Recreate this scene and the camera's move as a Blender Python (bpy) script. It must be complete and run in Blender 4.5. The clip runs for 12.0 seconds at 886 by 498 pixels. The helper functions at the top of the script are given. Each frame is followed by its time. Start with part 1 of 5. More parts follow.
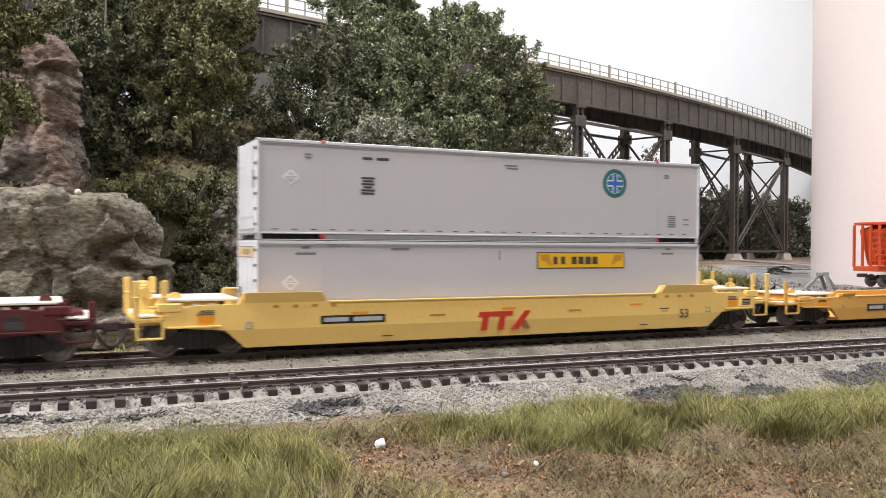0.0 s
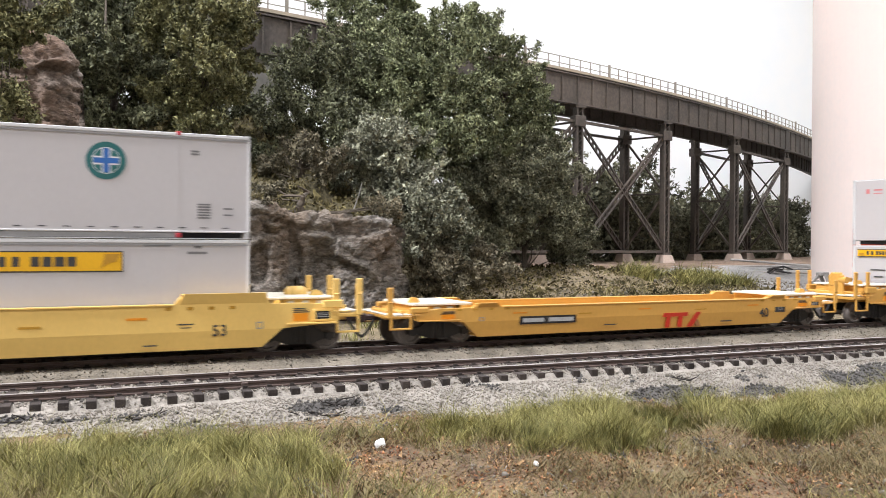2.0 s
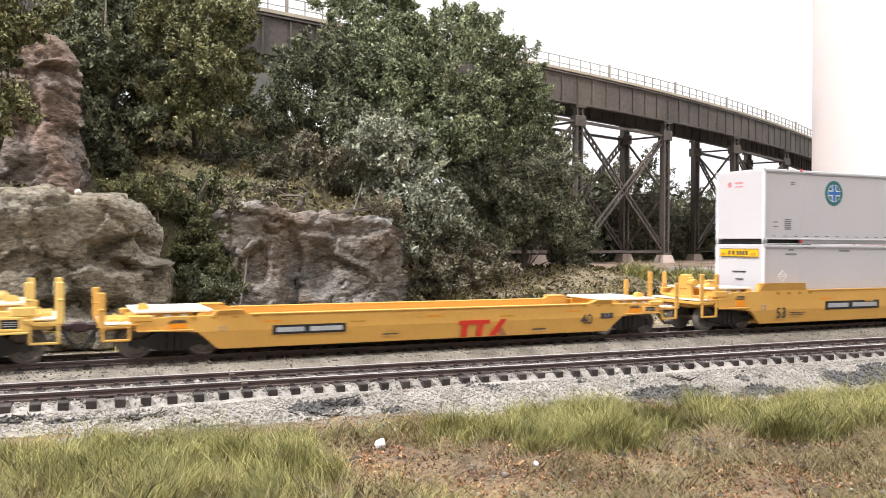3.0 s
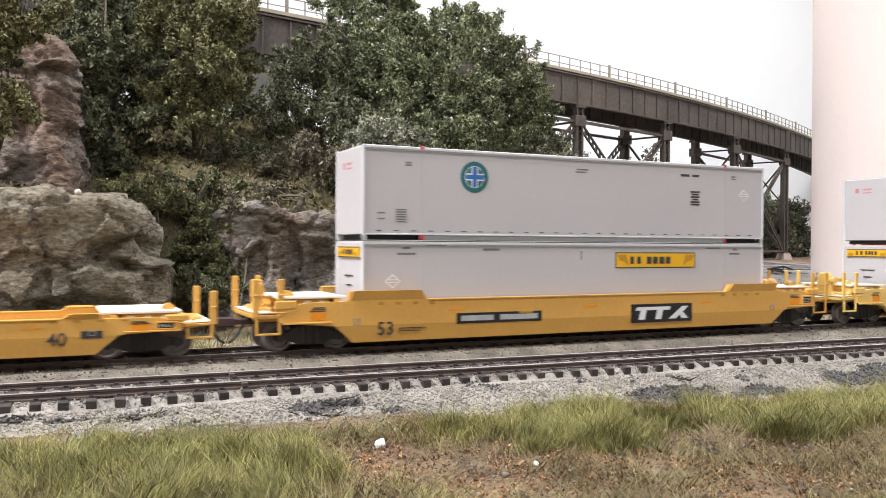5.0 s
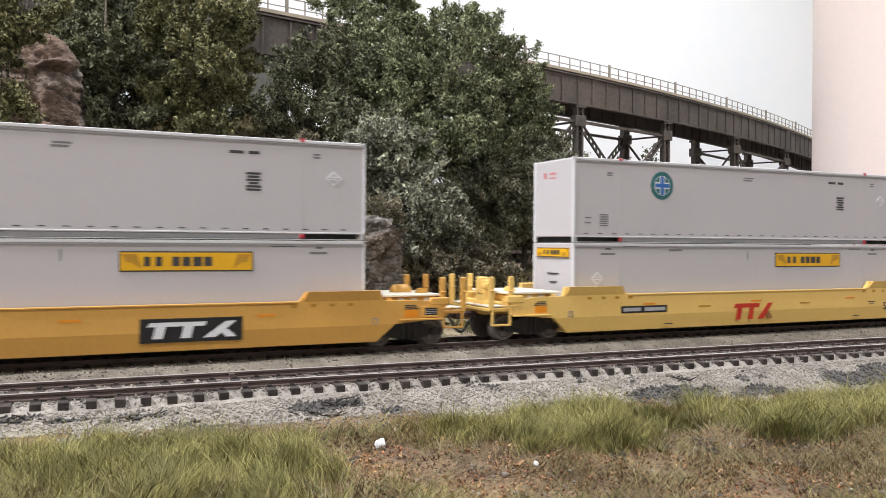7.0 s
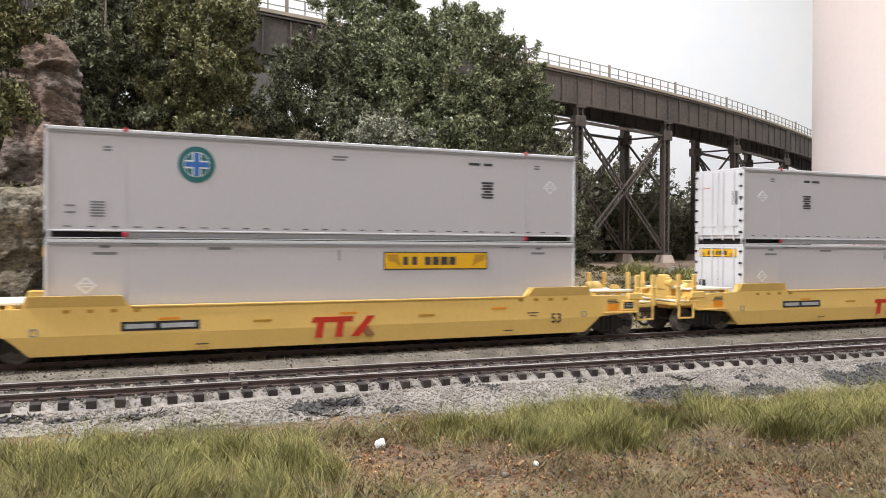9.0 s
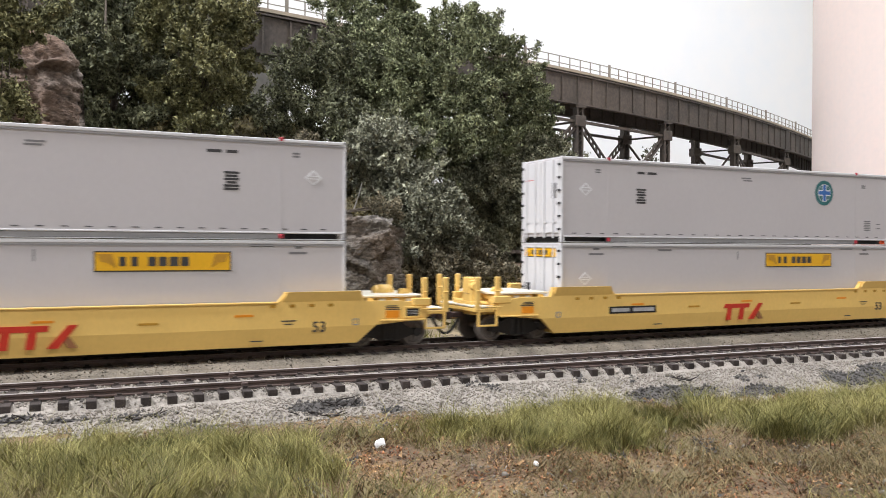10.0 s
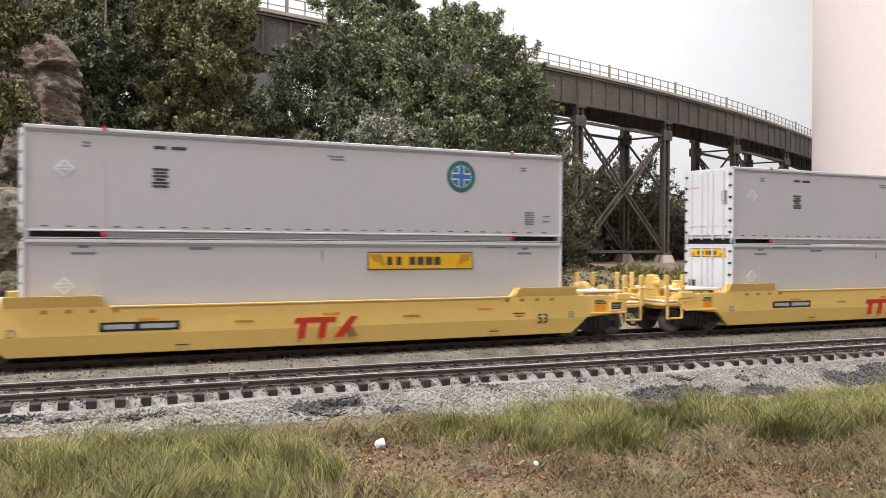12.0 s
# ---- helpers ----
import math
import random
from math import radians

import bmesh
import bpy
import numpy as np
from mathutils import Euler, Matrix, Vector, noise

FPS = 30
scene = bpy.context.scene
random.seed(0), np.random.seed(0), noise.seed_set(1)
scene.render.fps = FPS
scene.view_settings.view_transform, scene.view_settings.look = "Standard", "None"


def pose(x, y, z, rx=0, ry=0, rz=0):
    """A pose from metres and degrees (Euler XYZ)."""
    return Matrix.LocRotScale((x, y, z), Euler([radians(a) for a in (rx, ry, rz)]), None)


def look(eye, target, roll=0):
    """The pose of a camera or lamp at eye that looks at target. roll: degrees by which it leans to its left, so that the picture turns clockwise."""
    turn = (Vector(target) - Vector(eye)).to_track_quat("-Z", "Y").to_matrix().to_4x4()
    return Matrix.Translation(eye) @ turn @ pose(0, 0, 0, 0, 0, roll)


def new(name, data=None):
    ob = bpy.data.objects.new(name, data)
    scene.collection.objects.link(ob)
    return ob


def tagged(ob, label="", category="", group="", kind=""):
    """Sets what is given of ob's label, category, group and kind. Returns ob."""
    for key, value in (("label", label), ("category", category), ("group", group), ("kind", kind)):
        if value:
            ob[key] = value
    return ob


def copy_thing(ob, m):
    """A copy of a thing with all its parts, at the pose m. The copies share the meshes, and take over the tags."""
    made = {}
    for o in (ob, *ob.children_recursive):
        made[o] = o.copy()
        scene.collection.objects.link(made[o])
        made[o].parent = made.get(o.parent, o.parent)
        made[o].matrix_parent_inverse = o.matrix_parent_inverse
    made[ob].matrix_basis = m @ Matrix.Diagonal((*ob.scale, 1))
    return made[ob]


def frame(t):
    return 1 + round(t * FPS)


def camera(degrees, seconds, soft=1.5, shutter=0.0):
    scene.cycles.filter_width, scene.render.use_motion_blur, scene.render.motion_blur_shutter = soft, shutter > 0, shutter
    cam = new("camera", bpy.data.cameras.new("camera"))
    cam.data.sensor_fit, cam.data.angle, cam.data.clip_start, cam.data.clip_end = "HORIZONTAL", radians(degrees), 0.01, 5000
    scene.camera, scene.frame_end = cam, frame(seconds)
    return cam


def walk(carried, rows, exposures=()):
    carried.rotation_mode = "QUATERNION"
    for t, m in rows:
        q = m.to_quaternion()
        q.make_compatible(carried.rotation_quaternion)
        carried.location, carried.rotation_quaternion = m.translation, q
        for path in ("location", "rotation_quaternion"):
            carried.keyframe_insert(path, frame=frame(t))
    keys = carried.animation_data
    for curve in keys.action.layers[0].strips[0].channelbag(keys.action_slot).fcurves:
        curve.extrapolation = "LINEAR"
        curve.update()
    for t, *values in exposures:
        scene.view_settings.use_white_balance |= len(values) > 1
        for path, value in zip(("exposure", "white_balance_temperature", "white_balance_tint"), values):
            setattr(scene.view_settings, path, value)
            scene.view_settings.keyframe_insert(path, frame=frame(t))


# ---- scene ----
# A model railway at 1:87. Sizes are written in millimetres and scaled to metres by MM.
MM = 0.001
EYE = (0.0, -0.2708, 0.0361)
YAW, PITCH, ROLL = 0.4405, -0.0052, 0.372
AIM = (EYE[0] + math.sin(YAW) * math.cos(PITCH), EYE[1] + math.cos(YAW) * math.cos(PITCH), EYE[2] + math.sin(PITCH))
cam = camera(55.88, 12.0, soft=0.92, shutter=0.42)
walk(cam, [(0, look(EYE, AIM, ROLL)), (12, look(EYE, AIM, ROLL))], exposures=[(0, -0.33), (0.5, -0.39), (1.0, -0.37), (1.6, -0.34), (2.5, 0.03), (3.2, 0.1), (5.0, -0.2), (6.0, -0.33), (7.0, -0.4), (12, -0.42)])

# ---------------------------------------------------------------- light
world = bpy.data.worlds.new("room_air")
scene.world = world
world.use_nodes = True
world.node_tree.nodes["Background"].inputs[0].default_value = (0.9, 0.95, 1.0, 1)
world.node_tree.nodes["Background"].inputs[1].default_value = 0.03


def ceiling_lamp(name, x, y, z, sx, sy, power, colour):
    """A lamp in a ceiling fixture, in metres, shining down."""
    data = bpy.data.lights.new(name, "AREA")
    data.shape, data.size, data.size_y, data.energy, data.color = "RECTANGLE", sx, sy, power, colour
    ob = new(name, data)
    ob.location = (x, y, z)
    return ob


CEILING = 1.25
LAMPS = [(-0.90, -0.12, 0.5, 0.22, 62.0), (0.95, 0.30, 0.9, 0.22, 28.0), (0.30, -0.95, 0.9, 0.22, 16.0)]
for lx, ly, lsx, lsy, lp in LAMPS:
    ceiling_lamp("tube_light", lx, ly, CEILING - 0.075, lsx, lsy, lp, (0.90, 0.92, 1.0))


# ---------------------------------------------------------------- materials
def material(name, colour, rough=0.6, metal=0.0, spread=0.15, scale=60, fine=900, bump=0.0, bump_scale=400, island=0.0, tint=None, spec=0.4, obrand=0.0, stretch=None, emit=0.0):
    """A procedural surface: a base colour, varied by coarse and fine noise (scale in waves per metre), with fine relief."""
    m = bpy.data.materials.new(name)
    m.use_nodes = True
    nt = m.node_tree
    n, link = nt.nodes, nt.links.new
    b = n["Principled BSDF"]
    b.inputs["Roughness"].default_value, b.inputs["Metallic"].default_value = rough, metal
    b.inputs["Specular IOR Level"].default_value = spec
    geo = n.new("ShaderNodeNewGeometry")
    place = geo.outputs["Position"]
    if stretch:
        mp = n.new("ShaderNodeMapping")
        mp.inputs["Scale"].default_value = stretch
        link(place, mp.inputs["Vector"])
        place = mp.outputs["Vector"]
    a, c = n.new("ShaderNodeTexNoise"), n.new("ShaderNodeTexNoise")
    for t, s in ((a, scale), (c, fine)):
        t.inputs["Scale"].default_value = s
        t.inputs["Detail"].default_value = 5
        link(place, t.inputs["Vector"])
    low = tuple(v * (1 - spread) for v in colour)
    high = tuple(min(1, v * (1 + spread)) for v in (tint or colour))
    mix = n.new("ShaderNodeMix")
    mix.data_type = "RGBA"
    mix.inputs["A"].default_value, mix.inputs["B"].default_value = (*low, 1), (*high, 1)
    add = n.new("ShaderNodeMath")
    add.operation = "MULTIPLY_ADD"
    link(c.outputs["Fac"], add.inputs[0])
    add.inputs[1].default_value = 0.8
    link(a.outputs["Fac"], add.inputs[2])
    ramp = n.new("ShaderNodeMapRange")
    ramp.inputs["From Min"].default_value, ramp.inputs["From Max"].default_value = 0.6, 1.2
    link(add.outputs[0], ramp.inputs["Value"])
    link(ramp.outputs["Result"], mix.inputs["Factor"])
    out = mix.outputs["Result"]
    if island or obrand:
        hsv = n.new("ShaderNodeHueSaturation")
        r = n.new("ShaderNodeMapRange")
        if island:
            link(geo.outputs["Random Per Island"], r.inputs["Value"])
        else:
            link(n.new("ShaderNodeObjectInfo").outputs["Random"], r.inputs["Value"])
        k = island or obrand
        r.inputs["To Min"].default_value, r.inputs["To Max"].default_value = 1 - k, 1 + k
        link(r.outputs["Result"], hsv.inputs["Value"])
        link(out, hsv.inputs["Color"])
        out = hsv.outputs["Color"]
    link(out, b.inputs["Base Color"])
    if emit:
        link(out, b.inputs["Emission Color"])
        b.inputs["Emission Strength"].default_value = emit
    if bump:
        t, bp = n.new("ShaderNodeTexNoise"), n.new("ShaderNodeBump")
        t.inputs["Scale"].default_value, t.inputs["Detail"].default_value = bump_scale, 6
        link(place, t.inputs["Vector"])
        link(t.outputs["Fac"], bp.inputs["Height"])
        bp.inputs["Strength"].default_value, bp.inputs["Distance"].default_value = 0.7, bump * MM
        link(bp.outputs["Normal"], b.inputs["Normal"])
    return m


YELLOW = material("yellow_paint", (0.78, 0.512, 0.15), 0.42, spread=0.05, scale=40, fine=700)
AMBER = material("amber_paint", (0.64, 0.345, 0.078), 0.42, spread=0.06, scale=40, fine=700)
MAROON = material("maroon_paint", (0.085, 0.013, 0.014), 0.45, spread=0.15, scale=40)
WALKWAY = material("pale_grating", (0.78, 0.74, 0.62), 0.5, spread=0.08, scale=80, fine=1500, bump=0.15, bump_scale=1500)
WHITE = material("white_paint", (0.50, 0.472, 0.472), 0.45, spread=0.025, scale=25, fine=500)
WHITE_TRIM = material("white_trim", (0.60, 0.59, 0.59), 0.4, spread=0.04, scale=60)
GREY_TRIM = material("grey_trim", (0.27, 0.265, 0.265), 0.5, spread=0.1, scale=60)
BLACK = material("black_plastic", (0.014, 0.013, 0.013), 0.55, spread=0.3, scale=80)
TRUCK = material("dark_weathered_plastic", (0.022, 0.019, 0.017), 0.6, spread=0.3, scale=120, fine=1500)
WHEEL = material("blackened_wheel_metal", (0.17, 0.145, 0.128), 0.5, 0.2, spread=0.3, scale=150)
MARK = material("dark_print", (0.045, 0.043, 0.043), 0.5, spread=0.2)
PALE_MARK = material("pale_print", (0.70, 0.70, 0.70), 0.45, spread=0.05)
GREY_MARK = material("grey_print", (0.17, 0.165, 0.165), 0.5, spread=0.08)
BROWN_MARK = material("dull_brown_print", (0.27, 0.115, 0.045), 0.5, spread=0.1)
RED = material("red_print", (0.50, 0.03, 0.012), 0.45, spread=0.08)
PINK_PRINT = material("faded_red_print", (0.55, 0.20, 0.20), 0.45, spread=0.15)
PIN_RED = material("red_plastic", (0.42, 0.03, 0.045), 0.4, spread=0.1)
PLATE = material("golden_plate", (0.74, 0.40, 0.012), 0.45, spread=0.05)
ORANGE = material("orange_print", (0.75, 0.26, 0.01), 0.45, spread=0.05)
TEAL = material("teal_print", (0.02, 0.125, 0.125), 0.45, spread=0.15)
BLUE = material("blue_print", (0.03, 0.13, 0.40), 0.45, spread=0.1)
COUPLER = material("rusty_coupler", (0.05, 0.028, 0.026), 0.6, spread=0.3, scale=200)
HOSE = material("rubber_hose", (0.02, 0.02, 0.018), 0.6, spread=0.2)
RAIL = material("weathered_rail", (0.095, 0.066, 0.056), 0.55, 0.1, spread=0.3, scale=120, fine=2000)
RAILTOP = material("polished_rail_head", (0.34, 0.31, 0.29), 0.5, 0.3, spread=0.15, scale=200, stretch=(0.2, 1, 1))
TIE = material("brown_tie", (0.042, 0.032, 0.027), 0.8, spread=0.35, scale=300, fine=2500, bump=0.2, bump_scale=2500, obrand=0.3)
STEEL = material("bridge_steel", (0.060, 0.051, 0.043), 0.6, spread=0.3, scale=20, fine=300, bump=0.3, bump_scale=500, tint=(0.092, 0.072, 0.056))
DECK = material("bridge_deck_timber", (0.36, 0.30, 0.22), 0.7, spread=0.2, scale=40)
HANDRAIL = material("handrail_paint", (0.25, 0.22, 0.175), 0.6, spread=0.2, scale=60)
CONCRETE = material("pale_concrete", (0.42, 0.33, 0.27), 0.8, spread=0.15, scale=60, fine=600, bump=0.3)
PIER = material("grey_concrete", (0.34, 0.33, 0.31), 0.8, spread=0.15, scale=40, fine=400, bump=0.3)
SILO = material("white_silo_paint", (0.84, 0.735, 0.685), 0.5, spread=0.03, scale=8, fine=200, tint=(0.86, 0.72, 0.66))
HOPPER = material("orange_red_paint", (0.62, 0.085, 0.02), 0.45, spread=0.12, scale=60)
SKYWALL = material("pale_sky_paint", (0.85, 0.87, 0.87), 0.9, spread=0.02, scale=2, fine=20, tint=(0.88, 0.86, 0.82))
ROOMWALL = material("room_wall_paint", (0.70, 0.68, 0.64), 0.9, spread=0.03, scale=2, fine=30)
CEILPAINT = material("ceiling_paint", (0.80, 0.79, 0.77), 0.9, spread=0.03, scale=2, fine=30)
DIFFUSER = material("lamp_diffuser", (1.0, 0.97, 0.93), 0.6, spread=0.01, emit=1.5)


def rock_material(name, dark, mid, pale, warm, grain=1.0):
    """Painted plaster rock: dark washes, dry-brushed pale streaks and warm earth stains, with a chipped relief."""
    m = bpy.data.materials.new(name)
    m.use_nodes = True
    n, link = m.node_tree.nodes, m.node_tree.links.new
    b = n["Principled BSDF"]
    b.inputs["Roughness"].default_value, b.inputs["Specular IOR Level"].default_value = 0.92, 0.15
    geo, mp = n.new("ShaderNodeNewGeometry"), n.new("ShaderNodeMapping")
    mp.inputs["Scale"].default_value, mp.inputs["Rotation"].default_value = (1.0, 1.0, 2.1), (0.0, 0.35, 0.0)
    link(geo.outputs["Position"], mp.inputs["Vector"])

    def wave(scale, detail, rough, stretched=True):
        t = n.new("ShaderNodeTexNoise")
        t.inputs["Scale"].default_value, t.inputs["Detail"].default_value, t.inputs["Roughness"].default_value = scale, detail, rough
        link(mp.outputs["Vector"] if stretched else geo.outputs["Position"], t.inputs["Vector"])
        return t.outputs["Fac"]

    coarse, chips, stain = wave(70 * grain, 9, 0.68), wave(420 * grain, 5, 0.6), wave(34, 4, 0.55, False)
    ramp = n.new("ShaderNodeValToRGB")
    stops = ramp.color_ramp.elements
    stops[0].position, stops[0].color = 0.32, (*dark, 1)
    stops[1].position, stops[1].color = 0.70, (*pale, 1)
    for at, c in ((0.45, mid), (0.58, mid)):
        stops.new(at).color = (*c, 1)
    link(coarse, ramp.inputs["Fac"])
    spread = n.new("ShaderNodeMapRange")
    spread.inputs["From Min"].default_value, spread.inputs["From Max"].default_value = 0.47, 0.66
    spread.inputs["To Max"].default_value = 0.8
    link(stain, spread.inputs["Value"])
    mix = n.new("ShaderNodeMix")
    mix.data_type = "RGBA"
    mix.inputs["B"].default_value = (*warm, 1)
    link(spread.outputs["Result"], mix.inputs["Factor"])
    link(ramp.outputs["Color"], mix.inputs["A"])
    tone = n.new("ShaderNodeMapRange")
    tone.inputs["From Min"].default_value, tone.inputs["From Max"].default_value = 0.3, 0.7
    tone.inputs["To Min"].default_value, tone.inputs["To Max"].default_value = 0.45, 1.5
    link(chips, tone.inputs["Value"])
    hsv = n.new("ShaderNodeHueSaturation")
    link(tone.outputs["Result"], hsv.inputs["Value"])
    link(mix.outputs["Result"], hsv.inputs["Color"])
    link(hsv.outputs["Color"], b.inputs["Base Color"])
    first, second = n.new("ShaderNodeBump"), n.new("ShaderNodeBump")
    for bp, h, d in ((first, coarse, 6.0), (second, chips, 2.2)):
        link(h, bp.inputs["Height"])
        bp.inputs["Strength"].default_value, bp.inputs["Distance"].default_value = 0.8, d * MM
    link(first.outputs["Normal"], second.inputs["Normal"])
    link(second.outputs["Normal"], b.inputs["Normal"])
    return m


ROCK = rock_material("brown_grey_rock", (0.085, 0.071, 0.052), (0.25, 0.218, 0.166), (0.43, 0.39, 0.315), (0.225, 0.18, 0.118))
ROCK_PALE = rock_material("pale_grey_rock", (0.085, 0.076, 0.065), (0.235, 0.21, 0.182), (0.46, 0.43, 0.39), (0.215, 0.16, 0.115), 0.8)
ROCK_PINK = rock_material("pinkish_rock", (0.095, 0.076, 0.062), (0.22, 0.182, 0.152), (0.39, 0.335, 0.285), (0.245, 0.162, 0.118), 0.7)
BALLAST = material("grey_ballast", (0.215, 0.190, 0.160), 0.9, spread=0.3, scale=120, fine=1400, bump=1.0, bump_scale=1100, tint=(0.28, 0.252, 0.215))
BROWN_BALLAST = material("brown_grey_ballast", (0.135, 0.115, 0.088), 0.9, spread=0.35, scale=120, fine=1500, bump=0.8, bump_scale=1400, tint=(0.205, 0.178, 0.138))
DIRT = material("reddish_dirt", (0.045, 0.034, 0.021), 0.9, spread=0.6, scale=70, fine=1300, bump=2.0, bump_scale=900, tint=(0.178, 0.116, 0.064))
GRAVEL = material("grey_gravel", (0.17, 0.165, 0.157), 0.9, spread=0.3, scale=25, fine=500, bump=0.8, bump_scale=500, tint=(0.27, 0.258, 0.24))
SOIL = material("tan_forest_soil", (0.10, 0.076, 0.044), 0.9, spread=0.5, scale=60, fine=500, bump=1.5, bump_scale=450, tint=(0.22, 0.172, 0.10))
MOSS = material("mossy_slope", (0.045, 0.036, 0.02), 0.95, spread=0.5, scale=60, fine=700, bump=2.2, bump_scale=450, tint=(0.10, 0.083, 0.04))
EARTH = material("reddish_brown_earth", (0.085, 0.055, 0.037), 0.95, spread=0.4, scale=22, fine=500, bump=1.5, bump_scale=400, tint=(0.19, 0.13, 0.088))
FLOCK = material("green_brown_flock", (0.045, 0.040, 0.018), 0.8, spread=0.45, scale=60, fine=400, island=0.75, tint=(0.145, 0.12, 0.055), spec=0.15)
STONE = material("ballast_stones", (0.25, 0.222, 0.188), 0.95, spread=0.3, scale=60, fine=1500, island=0.25, spec=0.1)
BROWN_STONE = material("brown_grey_stones", (0.17, 0.146, 0.112), 0.9, spread=0.3, scale=200, fine=2500, island=0.3)
OCHRE = material("ochre_print", (0.45, 0.23, 0.02), 0.5, spread=0.1)
CINDER = material("black_cinders", (0.078, 0.071, 0.064), 0.8, spread=0.3, scale=200, fine=2500, island=0.35)
RUBBLE = material("rust_brown_rubble", (0.095, 0.050, 0.027), 0.9, spread=0.6, scale=30, fine=2500, island=0.7, tint=(0.16, 0.095, 0.065))
RUST_CRUMB = material("orange_rust_crumbs", (0.20, 0.078, 0.036), 0.9, spread=0.5, scale=60, fine=2500, island=0.7, tint=(0.27, 0.125, 0.06))
DIRT_CRUMB = material("brown_soil_crumbs", (0.125, 0.080, 0.044), 0.95, spread=0.5, scale=60, fine=1500, island=0.75, tint=(0.26, 0.165, 0.085), spec=0.1)
GRASS = material("green_grass_fibre", (0.095, 0.107, 0.026), 0.7, spread=0.4, scale=70, fine=300, island=0.6, tint=(0.25, 0.222, 0.08), spec=0.2)
STRAW = material("straw_grass_fibre", (0.165, 0.13, 0.056), 0.7, spread=0.3, scale=50, fine=300, island=0.45)
LEAF = material("green_leaf_flock", (0.082, 0.102, 0.046), 0.7, spread=0.5, scale=85, fine=420, island=0.8, tint=(0.215, 0.226, 0.125), spec=0.2)
LEAF_DARK = material("dark_leaf_flock", (0.060, 0.067, 0.036), 0.7, spread=0.5, scale=85, fine=420, island=0.8, tint=(0.138, 0.14, 0.08), spec=0.2)
LEAF_OLIVE = material("olive_leaf_flock", (0.085, 0.088, 0.036), 0.7, spread=0.5, scale=85, fine=420, island=0.7, tint=(0.19, 0.18, 0.085), spec=0.2)
LEAF_IVY = material("ivy_leaf_flock", (0.062, 0.07, 0.03), 0.7, spread=0.4, scale=40, fine=200, island=0.8, tint=(0.16, 0.155, 0.075), spec=0.2)
LEAF_GREY = material("grey_green_leaf_flock", (0.095, 0.100, 0.064), 0.7, spread=0.5, scale=85, fine=420, island=0.75, tint=(0.27, 0.27, 0.195), spec=0.2)
LEAF_BROWN = material("brown_green_leaf_flock", (0.11, 0.094, 0.06), 0.7, spread=0.4, scale=40, fine=200, island=0.75, tint=(0.21, 0.185, 0.125), spec=0.2)
LEAF_SAGE = material("sage_leaf_flock", (0.082, 0.090, 0.052), 0.7, spread=0.5, scale=85, fine=420, island=0.75, tint=(0.22, 0.215, 0.14), spec=0.2)
LEAF_FAR = material("grey_woods_flock", (0.088, 0.09, 0.062), 0.7, spread=0.35, scale=18, fine=120, island=0.6, tint=(0.17, 0.165, 0.105), spec=0.15)
PANEL_PRINT = material("dull_white_print", (0.40, 0.40, 0.40), 0.5, spread=0.15, scale=300, fine=1500)
BARK = material("grey_brown_bark", (0.10, 0.08, 0.06), 0.85, spread=0.35, scale=150, fine=900, bump=0.4, bump_scale=900)
TWIG = material("black_twig", (0.03, 0.024, 0.02), 0.8, spread=0.3, scale=200)
WEATHERED = material("weathered_grey_timber", (0.27, 0.25, 0.23), 0.8, spread=0.3, scale=100, fine=900)
IVORY = material("ivory_plastic", (0.55, 0.50, 0.42), 0.6, spread=0.06)
WHITE_BIT = material("white_chalk", (0.85, 0.84, 0.82), 0.8, spread=0.05)


# ---------------------------------------------------------------- building helpers
def finish(name, me, mat, parent=None, label="", smooth=False):
    me.materials.append(mat)
    if smooth:
        me.polygons.foreach_set("use_smooth", [True] * len(me.polygons))
    ob = new(name, me)
    if parent:
        ob.parent = parent
    if label:
        ob["label"] = label
    return ob


def part(name, bm, mat, parent=None, label="", smooth=False):
    """Links a bmesh, in millimetres, as one mesh object."""
    bmesh.ops.recalc_face_normals(bm, faces=bm.faces)
    bmesh.ops.scale(bm, vec=(MM, MM, MM), verts=bm.verts)
    me = bpy.data.meshes.new(name)
    bm.to_mesh(me)
    bm.free()
    return finish(name, me, mat, parent, label, smooth)


def np_mesh(name, v, f, mat, parent=None, label="", smooth=False):
    """Links arrays of corners (millimetres) and faces, all with the same number of corners, as one mesh object."""
    v, f = np.asarray(v, float) * MM, np.asarray(f, int)
    me = bpy.data.meshes.new(name)
    me.vertices.add(len(v))
    me.vertices.foreach_set("co", v.ravel())
    me.loops.add(f.size)
    me.loops.foreach_set("vertex_index", f.ravel())
    me.polygons.add(len(f))
    me.polygons.foreach_set("loop_start", np.arange(len(f)) * f.shape[1])
    me.update(calc_edges=True)
    return finish(name, me, mat, parent, label, smooth)


def box(bm, x0, x1, y0, y1, z0, z1, bevel=0.0):
    made = bmesh.ops.create_cube(bm, size=1.0)["verts"]
    for v in made:
        v.co = Vector(((x0 + x1) / 2 + v.co.x * (x1 - x0), (y0 + y1) / 2 + v.co.y * (y1 - y0), (z0 + z1) / 2 + v.co.z * (z1 - z0)))
    if bevel:
        edges = list({e for v in made for e in v.link_edges})
        bmesh.ops.bevel(bm, geom=edges, offset=bevel, segments=1, affect="EDGES")
    return bm


def boxes(*dims, bevel=0.0):
    bm = bmesh.new()
    for d in dims:
        box(bm, *d, bevel=bevel)
    return bm


